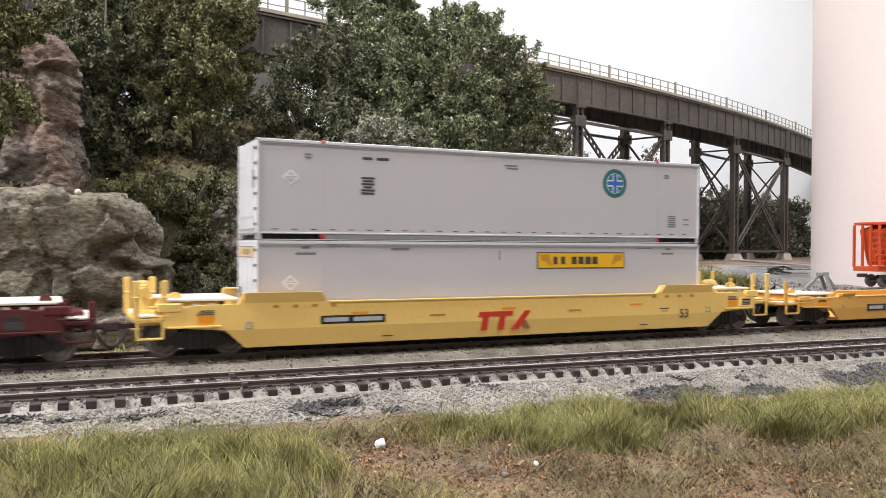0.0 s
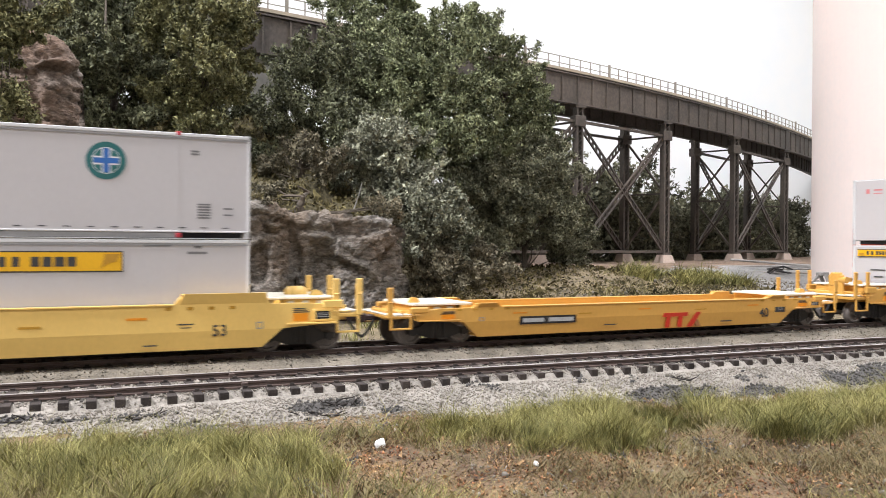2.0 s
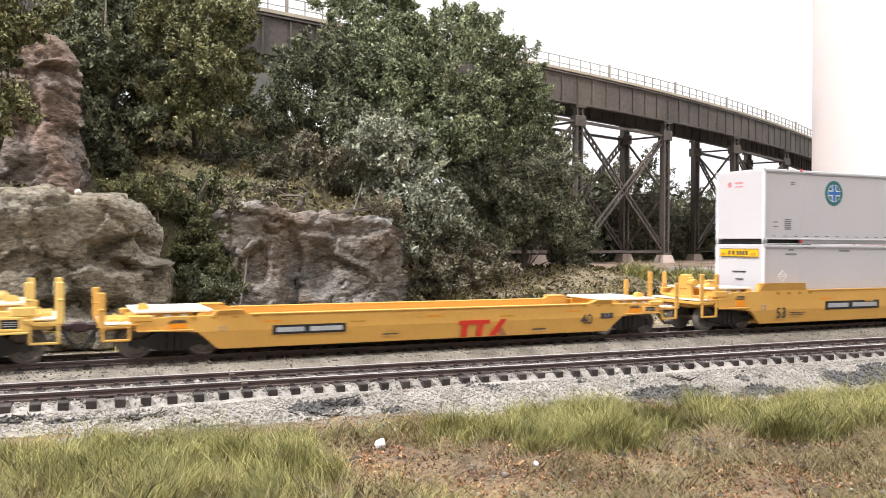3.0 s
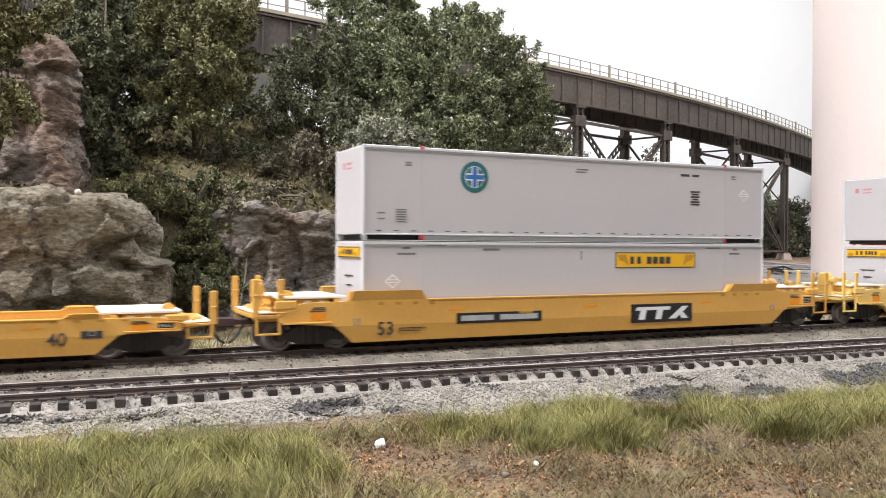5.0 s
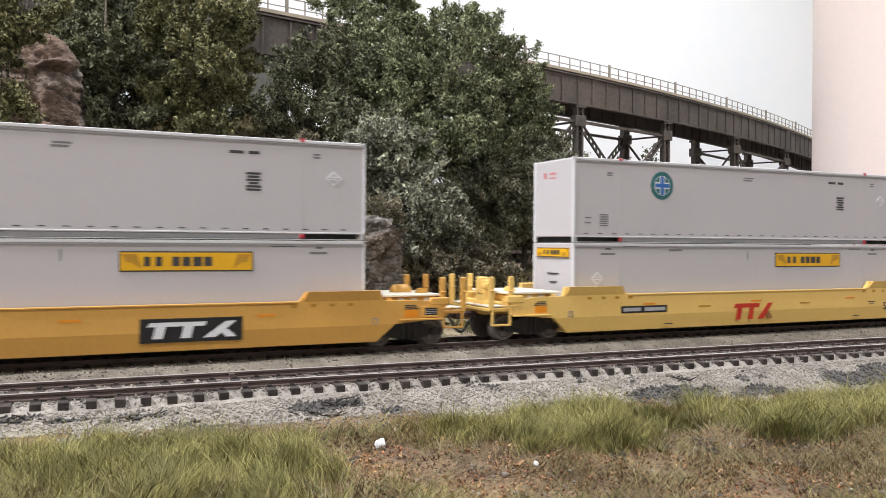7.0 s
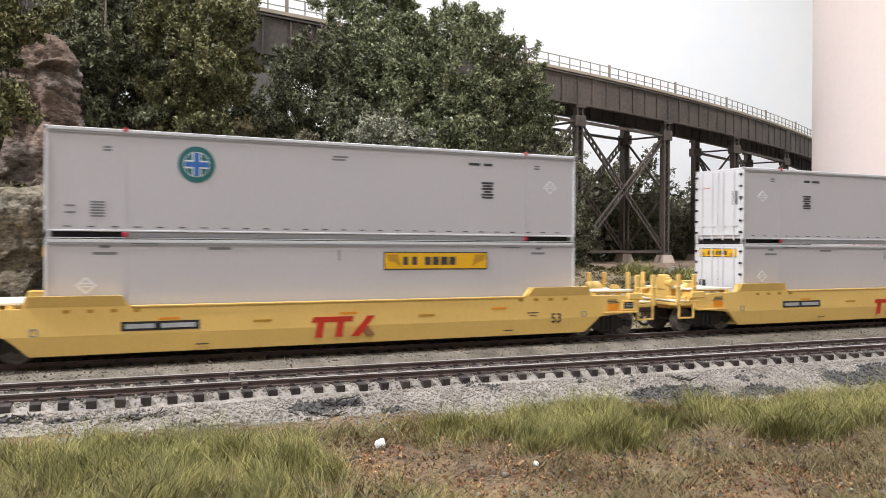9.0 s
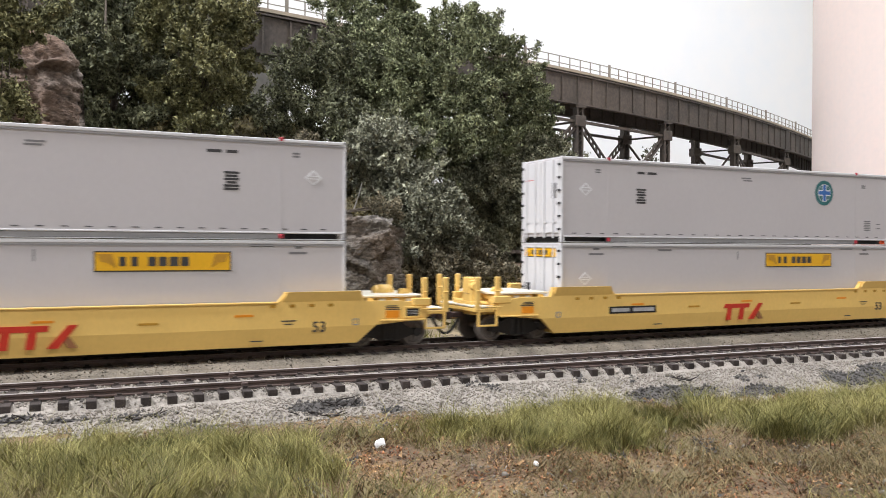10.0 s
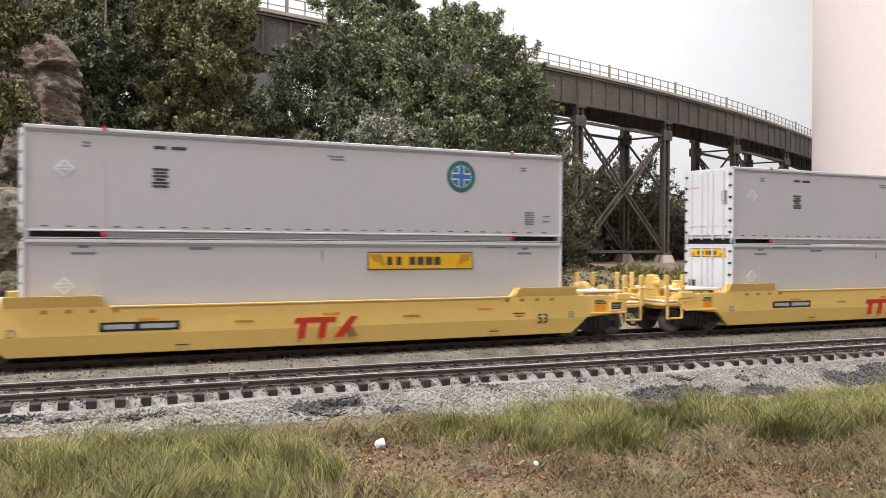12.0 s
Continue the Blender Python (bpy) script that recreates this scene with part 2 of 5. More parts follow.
def prism(points, y0, y1, bm=None):
    """A solid from an outline in x and z, between y0 and y1."""
    bm = bm or bmesh.new()
    a = [bm.verts.new((x, y0, z)) for x, z in points]
    b = [bm.verts.new((x, y1, z)) for x, z in points]
    bm.faces.new(a)
    bm.faces.new(b[::-1])
    for i in range(len(points)):
        j = (i + 1) % len(points)
        bm.faces.new((a[j], a[i], b[i], b[j]))
    return bm


def rod(bm, p, q, r0, r1=None, sides=6):
    """A tapered round bar from p to q."""
    p, q = Vector(p), Vector(q)
    d = q - p
    turn = d.to_track_quat("Z", "Y").to_matrix()
    r1 = r0 if r1 is None else r1
    rings = []
    for c, r in ((p, r0), (q, r1)):
        rings.append([bm.verts.new(c + turn @ Vector((r * math.cos(k * math.tau / sides), r * math.sin(k * math.tau / sides), 0))) for k in range(sides)])
    for k in range(sides):
        bm.faces.new((rings[0][k], rings[0][(k + 1) % sides], rings[1][(k + 1) % sides], rings[1][k]))
    bm.faces.new(rings[0][::-1])
    bm.faces.new(rings[1])
    return bm


def beam(bm, p, q, w, h):
    """A square bar from p to q, w wide and h deep."""
    p, q = Vector(p), Vector(q)
    turn = (q - p).to_track_quat("Z", "Y").to_matrix()
    rings = [[bm.verts.new(c + turn @ Vector((sx * w / 2, sy * h / 2, 0))) for sx, sy in ((-1, -1), (1, -1), (1, 1), (-1, 1))] for c in (p, q)]
    for k in range(4):
        bm.faces.new((rings[0][k], rings[0][(k + 1) % 4], rings[1][(k + 1) % 4], rings[1][k]))
    bm.faces.new(rings[0][::-1])
    bm.faces.new(rings[1])
    return bm


def disc(bm, cx, cz, r, y0, y1, sides=32):
    return prism([(cx + r * math.cos(k * math.tau / sides), cz + r * math.sin(k * math.tau / sides)) for k in range(sides)], y0, y1, bm)


def empty(name, x=0, y=0, z=0, label="", category="", group=""):
    ob = new(name)
    ob.location = (x * MM, y * MM, z * MM)
    ob.empty_display_size = 0.01
    return tagged(ob, label, category, group)


def lettering(name, text, size, x, y, z, mat, parent):
    """Raised characters on a side that faces the viewer."""
    cu = bpy.data.curves.new(name, "FONT")
    cu.body, cu.size, cu.extrude, cu.align_x, cu.align_y, cu.offset = text, size, 0.05, "CENTER", "CENTER", size * 0.012
    temp = new("temporary_text", cu)
    bpy.context.view_layer.update()
    me = bpy.data.meshes.new_from_object(temp.evaluated_get(bpy.context.evaluated_depsgraph_get()))
    bpy.data.objects.remove(temp)
    me.transform(Matrix.Scale(MM, 4) @ pose(x, y, z, 90, 0, 0))
    return finish(name, me, mat, parent)


def lattice(p, seed=0):
    """Smooth value noise, -1 to 1, at an array of points."""
    p = np.asarray(p, float)
    i = np.floor(p).astype(np.int64)
    f = p - i
    f = f * f * (3 - 2 * f)
    out = np.zeros(len(p))
    for dx in (0, 1):
        for dy in (0, 1):
            for dz in (0, 1):
                h = (i[:, 0] + dx) * 374761393 + (i[:, 1] + dy) * 668265263 + (i[:, 2] + dz) * 2147483647 + seed * 974711
                h = (h ^ (h >> 13)) * 1274126177
                h = ((h ^ (h >> 16)) & 0xFFFF) / 32767.5 - 1
                out += h * np.where(dx, f[:, 0], 1 - f[:, 0]) * np.where(dy, f[:, 1], 1 - f[:, 1]) * np.where(dz, f[:, 2], 1 - f[:, 2])
    return out


def fractal(p, octaves=4, seed=0, gain=0.5):
    p, total, a = np.asarray(p, float), 0.0, 1.0
    for o in range(octaves):
        total = total + a * lattice(p * 2.03 ** o + 17.3 * o, seed + o)
        a *= gain
    return total


def smooth(a, b, x):
    t = np.clip((np.asarray(x, float) - a) / (b - a), 0, 1)
    return t * t * (3 - 2 * t)


# ---------------------------------------------------------------- the lie of the land (millimetres)
def near_line(x):
    """Centre line of the front track."""
    return -40.1 - 0.0355 * x


FAR_LINE = 14.9  # centre line of the track that the train runs on


def bridge_line(x):
    """The viewer's edge of the bridge deck."""
    return 421 + 0.23 * (x - 148) + 0.000188 * np.maximum(np.asarray(x, float) - 400, 0) ** 2


def hill_edge(x):
    """Foot of the hill."""
    x = np.asarray(x, float)
    return 111 + 1.3 * np.maximum(x - 150, 0) + 4 * np.sin(x / 23)


def land(x, y):
    x, y = np.asarray(x, float), np.asarray(y, float)
    p = np.stack([x, y, np.zeros_like(x)], -1)
    rough = fractal(p / 14, 4, 3)
    fine = fractal(p / 3.2, 3, 9)
    z = np.full(x.shape, -4.1)
    # beds of both tracks and the shoulder of the front one
    off = near_line(x) - y
    z = np.where(off > 15, -4.1 - 4.9 * smooth(15, 44, off), z)
    z = np.where(off > 40, z + smooth(40, 70, off) * (1.8 * rough + 0.8) - 2.0 * smooth(90, 220, off), z)
    bed = np.maximum(smooth(15.0, 12.5, np.abs(y - near_line(x))) * 1.9, smooth(24, 17, np.abs(y - FAR_LINE)) * 2.1)
    z = z + bed + 0.14 * fine
    # yard and the rise towards the bridge
    back = smooth(45, 120, y)
    d = bridge_line(x) - y
    z = z + back * (4.0 + 15 * smooth(300, 70, d) + 0.8 * rough)
    z = z + 9 * np.exp(-((x - 430) / 120) ** 2 - ((y - 215) / 55) ** 2)
    z = z + 12 * np.exp(-((x - 320) / 90) ** 2 - ((y - 240) / 75) ** 2)
    # the hill
    e = y - hill_edge(x)
    left = smooth(330, 150, x)
    hill = 48 * smooth(0, 9, e) + np.clip(e, 0, 150) * 0.34 + 5 * rough * smooth(5, 30, e)
    z = z + hill * left * smooth(0, 4, e) * smooth(520, 330, y)
    return z


def ground():
    xs = np.concatenate([np.linspace(-1500, -130, 30), np.arange(-120, 420, 2.9), np.arange(420, 1300, 9), np.linspace(1310, 2300, 25)])
    ys = np.concatenate([np.linspace(-420, -262, 8), np.arange(-258, 60, 2.5), np.arange(60, 420, 4.5), np.arange(420, 1010, 14), np.linspace(1020, 1160, 6)])
    gx, gy = np.meshgrid(xs, ys)
    x, y = gx.ravel(), gy.ravel()
    z = land(x, y)
    nx, ny = len(xs), len(ys)
    i = (np.arange(ny - 1)[:, None] * nx + np.arange(nx - 1)[None, :]).ravel()
    f = np.stack([i, i + 1, i + 1 + nx, i + nx], -1)
    ob = np_mesh("ground", np.stack([x, y, z], -1), f, BALLAST, smooth=True)
    me = ob.data
    for m in (BROWN_BALLAST, DIRT, GRAVEL, SOIL, MOSS, CINDER, EARTH):
        me.materials.append(m)
    c = np.stack([x, y, z], -1)[f].mean(1)
    cx, cy = c[:, 0], c[:, 1]
    wob = 7 * fractal(np.stack([cx / 16, cy / 16, 0 * cx], -1), 3, 21)
    off = near_line(cx) - cy + wob
    slot = np.zeros(len(f), int)
    slot[(cy > near_line(cx) + 17 + wob * 0.15)] = 1
    slot[off > 28 + 0.06 * cx] = 2
    slot[(spots(cx, cy, CINDER_SPOTS) + 0.7 * patch(cx, cy, 9, 40) > 0.55) & (off > 16)] = 6
    slot[(cy > 52 + wob)] = 4
    gravel = (cy > 120 + wob) & (cx > 400 + 0.25 * (cy - 200) + 3 * wob) & (bridge_line(cx) - cy > 45 + wob)
    slot[gravel] = 3
    slot[(cy > hill_edge(cx) + 2) & (cx < 300)] = 5
    slot[(cx > 300) & (bridge_line(cx) - cy < 120 + 2.5 * wob)] = 7
    me.polygons.foreach_set("material_index", slot)
    return tagged(ob, "model layout ground of grey ballast, dirt and gravel", "ground", kind="structure")


def room():
    def slab(name, d, mat, label, cat):
        return tagged(part(name, boxes(d), mat), label, cat, kind="structure")
    slab("wall_north", (-1700, 2500, 1165, 1265, -900, 1250), SKYWALL, "pale blue-white painted sky wall behind the layout", "wall")
    slab("wall_south", (-1700, 2500, -2500, -2400, -900, 1250), ROOMWALL, "plain pale painted room wall", "wall")
    slab("wall_west", (-1800, -1700, -2500, 1265, -900, 1250), ROOMWALL, "plain pale painted room wall", "wall")
    slab("wall_east", (2500, 2600, -2500, 1265, -900, 1250), SKYWALL, "pale painted room wall beside the layout", "wall")
    slab("floor", (-1800, 2600, -2500, 1265, -1000, -900), ROOMWALL, "plain room floor below the layout", "floor")
    slab("ceiling", (-1800, 2600, -2500, 1265, 1250, 1300), CEILPAINT, "plain white painted room ceiling", "ceiling")
    for lx, ly, lsx, lsy, _ in LAMPS:
        lamp = empty("ceiling_light", lx * 1000, ly * 1000, CEILING * 1000, "white ceiling light with a flat glowing diffuser", "ceiling light", "ceiling lights")
        hx, hy = lsx * 500, lsy * 500
        part("frame", boxes((-hx - 20, hx + 20, -hy - 20, -hy, -65, 0), (-hx - 20, hx + 20, hy, hy + 20, -65, 0), (-hx - 20, -hx, -hy, hy, -65, 0), (hx, hx + 20, -hy, hy, -65, 0)), CEILPAINT, lamp)
        part("diffuser", boxes((-hx, hx, -hy, hy, -60, -50)), DIFFUSER, lamp)


# ---------------------------------------------------------------- track
def rail_profile(x0, x1, line, side):
    """Both halves of a rail: the dark web with its foot, and the bright head."""
    web, head = bmesh.new(), bmesh.new()
    n = 12
    for bm, prof in ((web, ((-1.2, -1.75), (1.2, -1.75), (1.2, -1.45), (0.35, -1.25), (0.35, -0.75), (0.6, -0.55), (0.6, -0.04), (-0.6, -0.04), (-0.6, -0.55), (-0.35, -0.75), (-0.35, -1.25), (-1.2, -1.45))),
                     (head, ((-0.6, -0.04), (0.6, -0.04), (0.5, 0.0), (-0.5, 0.0)))):
        rings = []
        for k in range(n + 1):
            x = x0 + (x1 - x0) * k / n
            rings.append([bm.verts.new((x, line(x) + side * 8.55 + py, pz)) for py, pz in prof])
        for a, b in zip(rings, rings[1:]):
            for j in range(len(prof)):
                q = (j + 1) % len(prof)
                bm.faces.new((a[j], a[q], b[q], b[j]))
        bm.faces.new(rings[0])
        bm.faces.new(rings[-1][::-1])
    return web, head


def track(name, line, slope, x0, x1, label):
    t = empty(name, 0, 0, 0, label, "railway track")
    for side in (-1, 1):
        web, head = rail_profile(x0, x1, line, side)
        r = part("rail", web, RAIL, t)
        part("rail_head", head, RAILTOP, r, "polished bright rail head")
    for jx in (46.5, 250.0):
        for side in (-1, 1):
            ya = line(jx) + side * 8.55
            part("joint_bar", boxes((jx - 0.9, jx + 0.9, ya - 1.0, ya + 1.0, -1.5, -0.3), bevel=0.2), RAIL, t, "small dark rail joint bar")
    tie = boxes((-1.2, 1.2, -14.6, 14.6, -4.3, -1.75), bevel=0.15)
    for sy in (-8.55, 8.55):
        box(tie, -0.9, 0.9, sy - 2.0, sy + 2.0, -1.75, -1.58)
        for q in (-1.5, 1.5):
            box(tie, -0.55, 0.55, sy + q - 0.4, sy + q + 0.4, -1.7, -1.1)
    bmesh.ops.scale(tie, vec=(MM, MM, MM), verts=tie.verts)
    me = bpy.data.meshes.new("tie")
    tie.to_mesh(me)
    tie.free()
    me.materials.append(TIE)
    rng = random.Random(5)
    x = x0
    while x < x1:
        ob = new("tie", me)
        ob.parent = t
        ob.matrix_basis = pose(x * MM, line(x) * MM, 0, 0, 0, math.degrees(math.atan(slope)) + rng.uniform(-0.7, 0.7))
        x += 6.15
    return t


def stones(name, n, area, size, mat, label, seed, keep=None, lift=0.2):
    """Loose stones, strewn over the land."""
    rng = np.random.default_rng(seed)
    x, y = rng.uniform(area[0], area[1], n), rng.uniform(area[2], area[3], n)
    if keep is not None:
        k = keep(x, y)
        x, y = x[k], y[k]
    n = len(x)
    s = size * rng.lognormal(0, 0.35, n)
    z = land(x, y) + s * lift
    base = np.array([(1, 0, 0), (-1, 0, 0), (0, 1, 0), (0, -1, 0), (0, 0, 1), (0, 0, -1)], float)
    v = base[None] * rng.uniform(0.5, 1.15, (n, 6, 3)) + rng.uniform(-0.3, 0.3, (n, 6, 3))
    v *= (s / 2)[:, None, None]
    v += np.stack([x, y, z], -1)[:, None]
    f = np.array([(0, 2, 4), (2, 1, 4), (1, 3, 4), (3, 0, 4), (2, 0, 5), (1, 2, 5), (3, 1, 5), (0, 3, 5)])
    faces = (np.arange(n)[:, None, None] * 6 + f[None]).reshape(-1, 3)
    return tagged(np_mesh(name, v.reshape(-1, 3), faces, mat), label, "stones", kind="stuff")


# ---------------------------------------------------------------- rocks
def cells(p, count, rng):
    """For each point: the number of the nearest of some random sites, the way from it, and the distance to the border."""
    lo, hi = p.min(0), p.max(0)
    sites = rng.uniform(lo, hi, (count, 3))
    d = ((p[:, None, :] - sites[None]) ** 2).sum(-1)
    near = d.argmin(1)
    two = np.sqrt(np.partition(d, 1, axis=1)[:, :2])
    return near, p - sites[near], two[:, 1] - two[:, 0]


def outcrop(name, plan, tops, z0, depth, mat, label, seed, carve=(), batter=0.05, rounding=7.0, chunk=16.0, lip=0.0, step=1.0, bed=0.5):
    """A cliff or boulder that follows a line on the plan: fractured blocks with cracks, hollows and a top that runs back into the hill.
    carve: hollows as (x, z, half width, half height, depth)."""
    plan, tops = np.array(plan, float), np.array(tops, float)
    run = np.concatenate([[0], np.cumsum(np.linalg.norm(np.diff(plan, axis=0), axis=1))])
    s = np.linspace(0, run[-1], int(run[-1] / step))
    line = np.stack([np.interp(s, run, plan[:, k]) for k in (0, 1)], -1)
    for _ in range(14):
        line[1:-1] = (line[:-2] + 2 * line[1:-1] + line[2:]) / 4
    top = np.interp(s, run, tops)
    along = np.gradient(line, axis=0)
    along /= np.linalg.norm(along, axis=1)[:, None]
    out = np.stack([along[:, 1], -along[:, 0]], -1)
    front = int((tops.max() - z0 - rounding) / step)
    prof = [(0.0, k / front, 0.0, 1.0, 0.0) for k in range(front + 1)]
    prof += [(rounding * (1 - math.cos(a)), 1.0, rounding * math.sin(a), math.cos(a), math.sin(a)) for a in np.linspace(0.12, math.pi / 2, 9)]
    prof += [(rounding + (depth - rounding) * k / 12, 1.0, rounding, 0.0, 1.0) for k in range(1, 13)]
    prof += [(depth, 1 - k / 3, rounding * (1 - k / 3), 0.0, 0.0) for k in range(1, 4)]
    prof = np.array(prof)
    m, q = len(s), len(prof)
    back, frac, rise, nf, nu = (prof[None, :, k] for k in range(5))
    z = z0 + frac * (top[:, None] - rounding - z0) + rise
    inset = back + batter * (z - z0)
    p = np.stack([line[:, None, 0] - out[:, None, 0] * inset, line[:, None, 1] - out[:, None, 1] * inset, z], -1).reshape(-1, 3)
    n = np.stack([out[:, None, 0] * nf, out[:, None, 1] * nf, np.broadcast_to(nu, (m, q))], -1).reshape(-1, 3)
    rng = np.random.default_rng(seed)
    warped = p + 1.6 * np.stack([fractal(p / 9, 3, seed + k) for k in range(3)], -1)
    area = run[-1] * (tops.max() - z0)
    total = np.zeros(len(p))
    for size, offset, tilt, crack in ((chunk, 0.045, 0.10, 0.05), (chunk * 0.36, 0.03, 0.10, 0.035)):
        count = int(min(420, max(8, 1.6 * area / size ** 2)))
        near, way, border = cells(warped * np.array([1, 1, 1.35]), count, rng)
        lean = rng.normal(0, tilt, (count, 3))
        total += size * rng.normal(0, offset, count)[near] + np.clip((way * lean[near]).sum(-1), -size * 0.2, size * 0.2)
        total -= size * 2 * crack * np.exp(-(border / (0.035 * size)) ** 2)
    total += 0.9 * fractal(p / 13, 2, seed + 5, 0.5) + 0.42 * fractal(p / 2.4, 3, seed + 6, 0.6) + bed * np.abs(fractal(p * np.array([0.07, 0.07, 0.34]) + 0.05 * p[:, :1], 4, seed + 8))
    for cx, cz, rx, rz, deep in carve:
        r = np.sqrt(((warped[:, 0] - cx) / rx) ** 2 + ((warped[:, 2] - cz) / rz) ** 2)
        total -= deep * smooth(1.12, 0.7, r)
    if lip:
        edge = np.broadcast_to(top[:, None], (m, q)).ravel() - p[:, 2]
        total += lip * smooth(5.5, 3.5, edge + 1.5 * lattice(p / 5, seed + 9)) * np.abs(n[:, :2]).max(1)
    p = p + n * total[:, None]
    a = (np.arange(m - 1)[:, None] * q + np.arange(q)[None]).ravel()
    b = (np.arange(m - 1)[:, None] * q + (np.arange(q)[None] + 1) % q).ravel()
    f = np.concatenate([np.stack([a, a + q, b + q], -1), np.stack([a, b + q, b], -1)])
    ends = []
    for first, turn in ((0, 1), ((m - 1) * q, -1)):
        ends += [(first, first + k, first + k + 1)[::turn] for k in range(1, q - 1)]
    ob = np_mesh(name, p, np.concatenate([f, np.array(ends)]), mat, smooth=True)
    return tagged(ob, label, "rock"), p


# ---------------------------------------------------------------- trees
def foliage(name, balls, n, leaf, mat, parent, seed, cluster=5.0, label=""):
    """A crown of many small leaves: they sit along short twigs that grow outwards from several rounded masses, with gaps between them."""
    rng = np.random.default_rng(seed)
    at, way, size = [], [], []
    for cx, cy, cz, rx, rz in balls:
        m = max(10, int(5.6 * (rx * rz) / cluster ** 2))
        d = rng.normal(size=(m, 3)) + np.array([0, -0.25, 0.15])
        d /= np.linalg.norm(d, axis=1)[:, None]
        shape = np.array([rx, rx * 0.85, rz])
        bulge = 0.92 + 0.36 * fractal(d * 2.1 + cx * 0.13 + cz * 0.07, 3, seed)
        rad = rng.uniform(0.30, 1.0, m) ** 0.55 * bulge
        at.append(np.array([cx, cy, cz]) + d * shape * rad[:, None])
        w = d + rng.normal(0, 0.55, (m, 3)) + np.array([0, 0, 0.35])
        way.append(w / np.linalg.norm(w, axis=1)[:, None])
        size.append(cluster * rng.uniform(0.45, 1.25, m) * np.where(rng.random(m) < 0.12, 1.5, 1.0))
        # long thin shoots that break the outline
        m = max(3, m // 14)
        d = rng.normal(size=(m, 3)) + np.array([0, -0.1, 0.5])
        d /= np.linalg.norm(d, axis=1)[:, None]
        at.append(np.array([cx, cy, cz]) + d * shape * rng.uniform(0.9, 1.12, m)[:, None])
        way.append(d)
        size.append(cluster * rng.uniform(0.9, 1.5, m))
    at, way, size = np.concatenate(at), np.concatenate(way), np.concatenate(size)
    # airy gaps between the boughs
    full = fractal(at / (cluster * 2.6), 2, seed + 40) + rng.normal(0, 0.12, len(at)) > -0.30
    at, way, size = at[full], way[full], size[full]
    share = size ** 1.6
    pick = rng.choice(len(at), size=n, p=share / share.sum())
    r = size[pick]
    t = rng.uniform(-0.35, 1.0, n)
    spread = rng.normal(0, 1, (n, 3)) * (r * (0.30 - 0.16 * np.clip(t, 0, 1)))[:, None]
    pos = at[pick] + way[pick] * (r * t * 1.15)[:, None] + spread
    a = rng.normal(size=(n, 3)) + 0.6 * way[pick]
    a /= np.linalg.norm(a, axis=1)[:, None]
    b = np.cross(a, rng.normal(size=(n, 3)) + np.array([0, -0.3, 0.5]))
    b /= np.linalg.norm(b, axis=1)[:, None]
    k = (leaf * rng.lognormal(0, 0.32, n))[:, None]
    v = np.stack([pos - a * k * 0.5 - b * k * 0.34, pos + b * k * 0.42, pos + a * k * 0.72 - b * k * 0.1], 1).reshape(-1, 3)
    return np_mesh(name, v, np.arange(n * 3).reshape(-1, 3), mat, parent, label), at


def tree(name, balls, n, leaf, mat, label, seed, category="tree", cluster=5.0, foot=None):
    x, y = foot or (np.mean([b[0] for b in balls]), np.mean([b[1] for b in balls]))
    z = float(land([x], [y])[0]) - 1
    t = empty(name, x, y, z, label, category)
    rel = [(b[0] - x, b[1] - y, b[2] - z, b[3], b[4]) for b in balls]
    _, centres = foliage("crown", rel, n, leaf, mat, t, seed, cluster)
    rng = random.Random(seed)
    bm = bmesh.new()
    top = max(b[2] + b[4] * 0.3 for b in rel)
    knots = [Vector((0, 0, 0))]
    for k in range(1, 6):
        knots.append(Vector((rng.uniform(-2, 2) * k * 0.6, rng.uniform(-2, 2) * k * 0.6, top * k / 5)))
    for k in range(5):
        rod(bm, knots[k], knots[k + 1], 2.2 * (1 - k / 6), 2.2 * (1 - (k + 1) / 6), 7)
    part("trunk", bm, BARK, t)
    limbs = bmesh.new()
    for c in rng.sample(list(centres), min(40 if category == 'tree' else 12, len(centres))):
        c = Vector(c)
        start = knots[min(5, max(0, int((c.z * 0.6) / max(top, 1) * 5)))]
        mid = start.lerp(c, 0.5) + Vector((rng.uniform(-3, 3), rng.uniform(-3, 3), -2))
        rod(limbs, start, mid, 0.55, 0.36, 5)
        rod(limbs, mid, c, 0.36, 0.15, 5)
    part("branchwork", limbs, BARK, t)
    return t


# ---------------------------------------------------------------- the train
def wheelset(parent, x):
    bm = bmesh.new()
    for s in (-1, 1):
        prof = [(4.6, 6.4), (5.3, 6.4), (5.55, 7.1), (4.85, 7.3), (4.8, 9.4), (3.9, 9.5), (3.5, 8.9), (1.6, 8.7), (1.2, 9.6), (0.0, 9.6)]
        n = 20
        rings = [[bm.verts.new((r * math.cos(k * math.tau / n), s * yy, r * math.sin(k * math.tau / n))) for k in range(n)] for r, yy in prof[:-1]]
        for a, b in zip(rings, rings[1:]):
            for k in range(n):
                bm.faces.new((a[k], a[(k + 1) % n], b[(k + 1) % n], b[k]))
        bm.faces.new(rings[0])
        bm.faces.new(rings[-1])
        for k in range(3):
            a = k * math.tau / 3
            box(bm, 2.4 * math.cos(a) - 0.5, 2.4 * math.cos(a) + 0.5, s * 9.0 - 0.25, s * 9.0 + 0.25, 2.4 * math.sin(a) - 0.5, 2.4 * math.sin(a) + 0.5)
    rod(bm, (0, -8, 0), (0, 8, 0), 0.9, sides=8)
    ob = part("wheelset", bm, WHEEL, parent, "dark metal wheels on an axle")
    ob.location = (x * MM, 0, 4.85 * MM)
    return ob


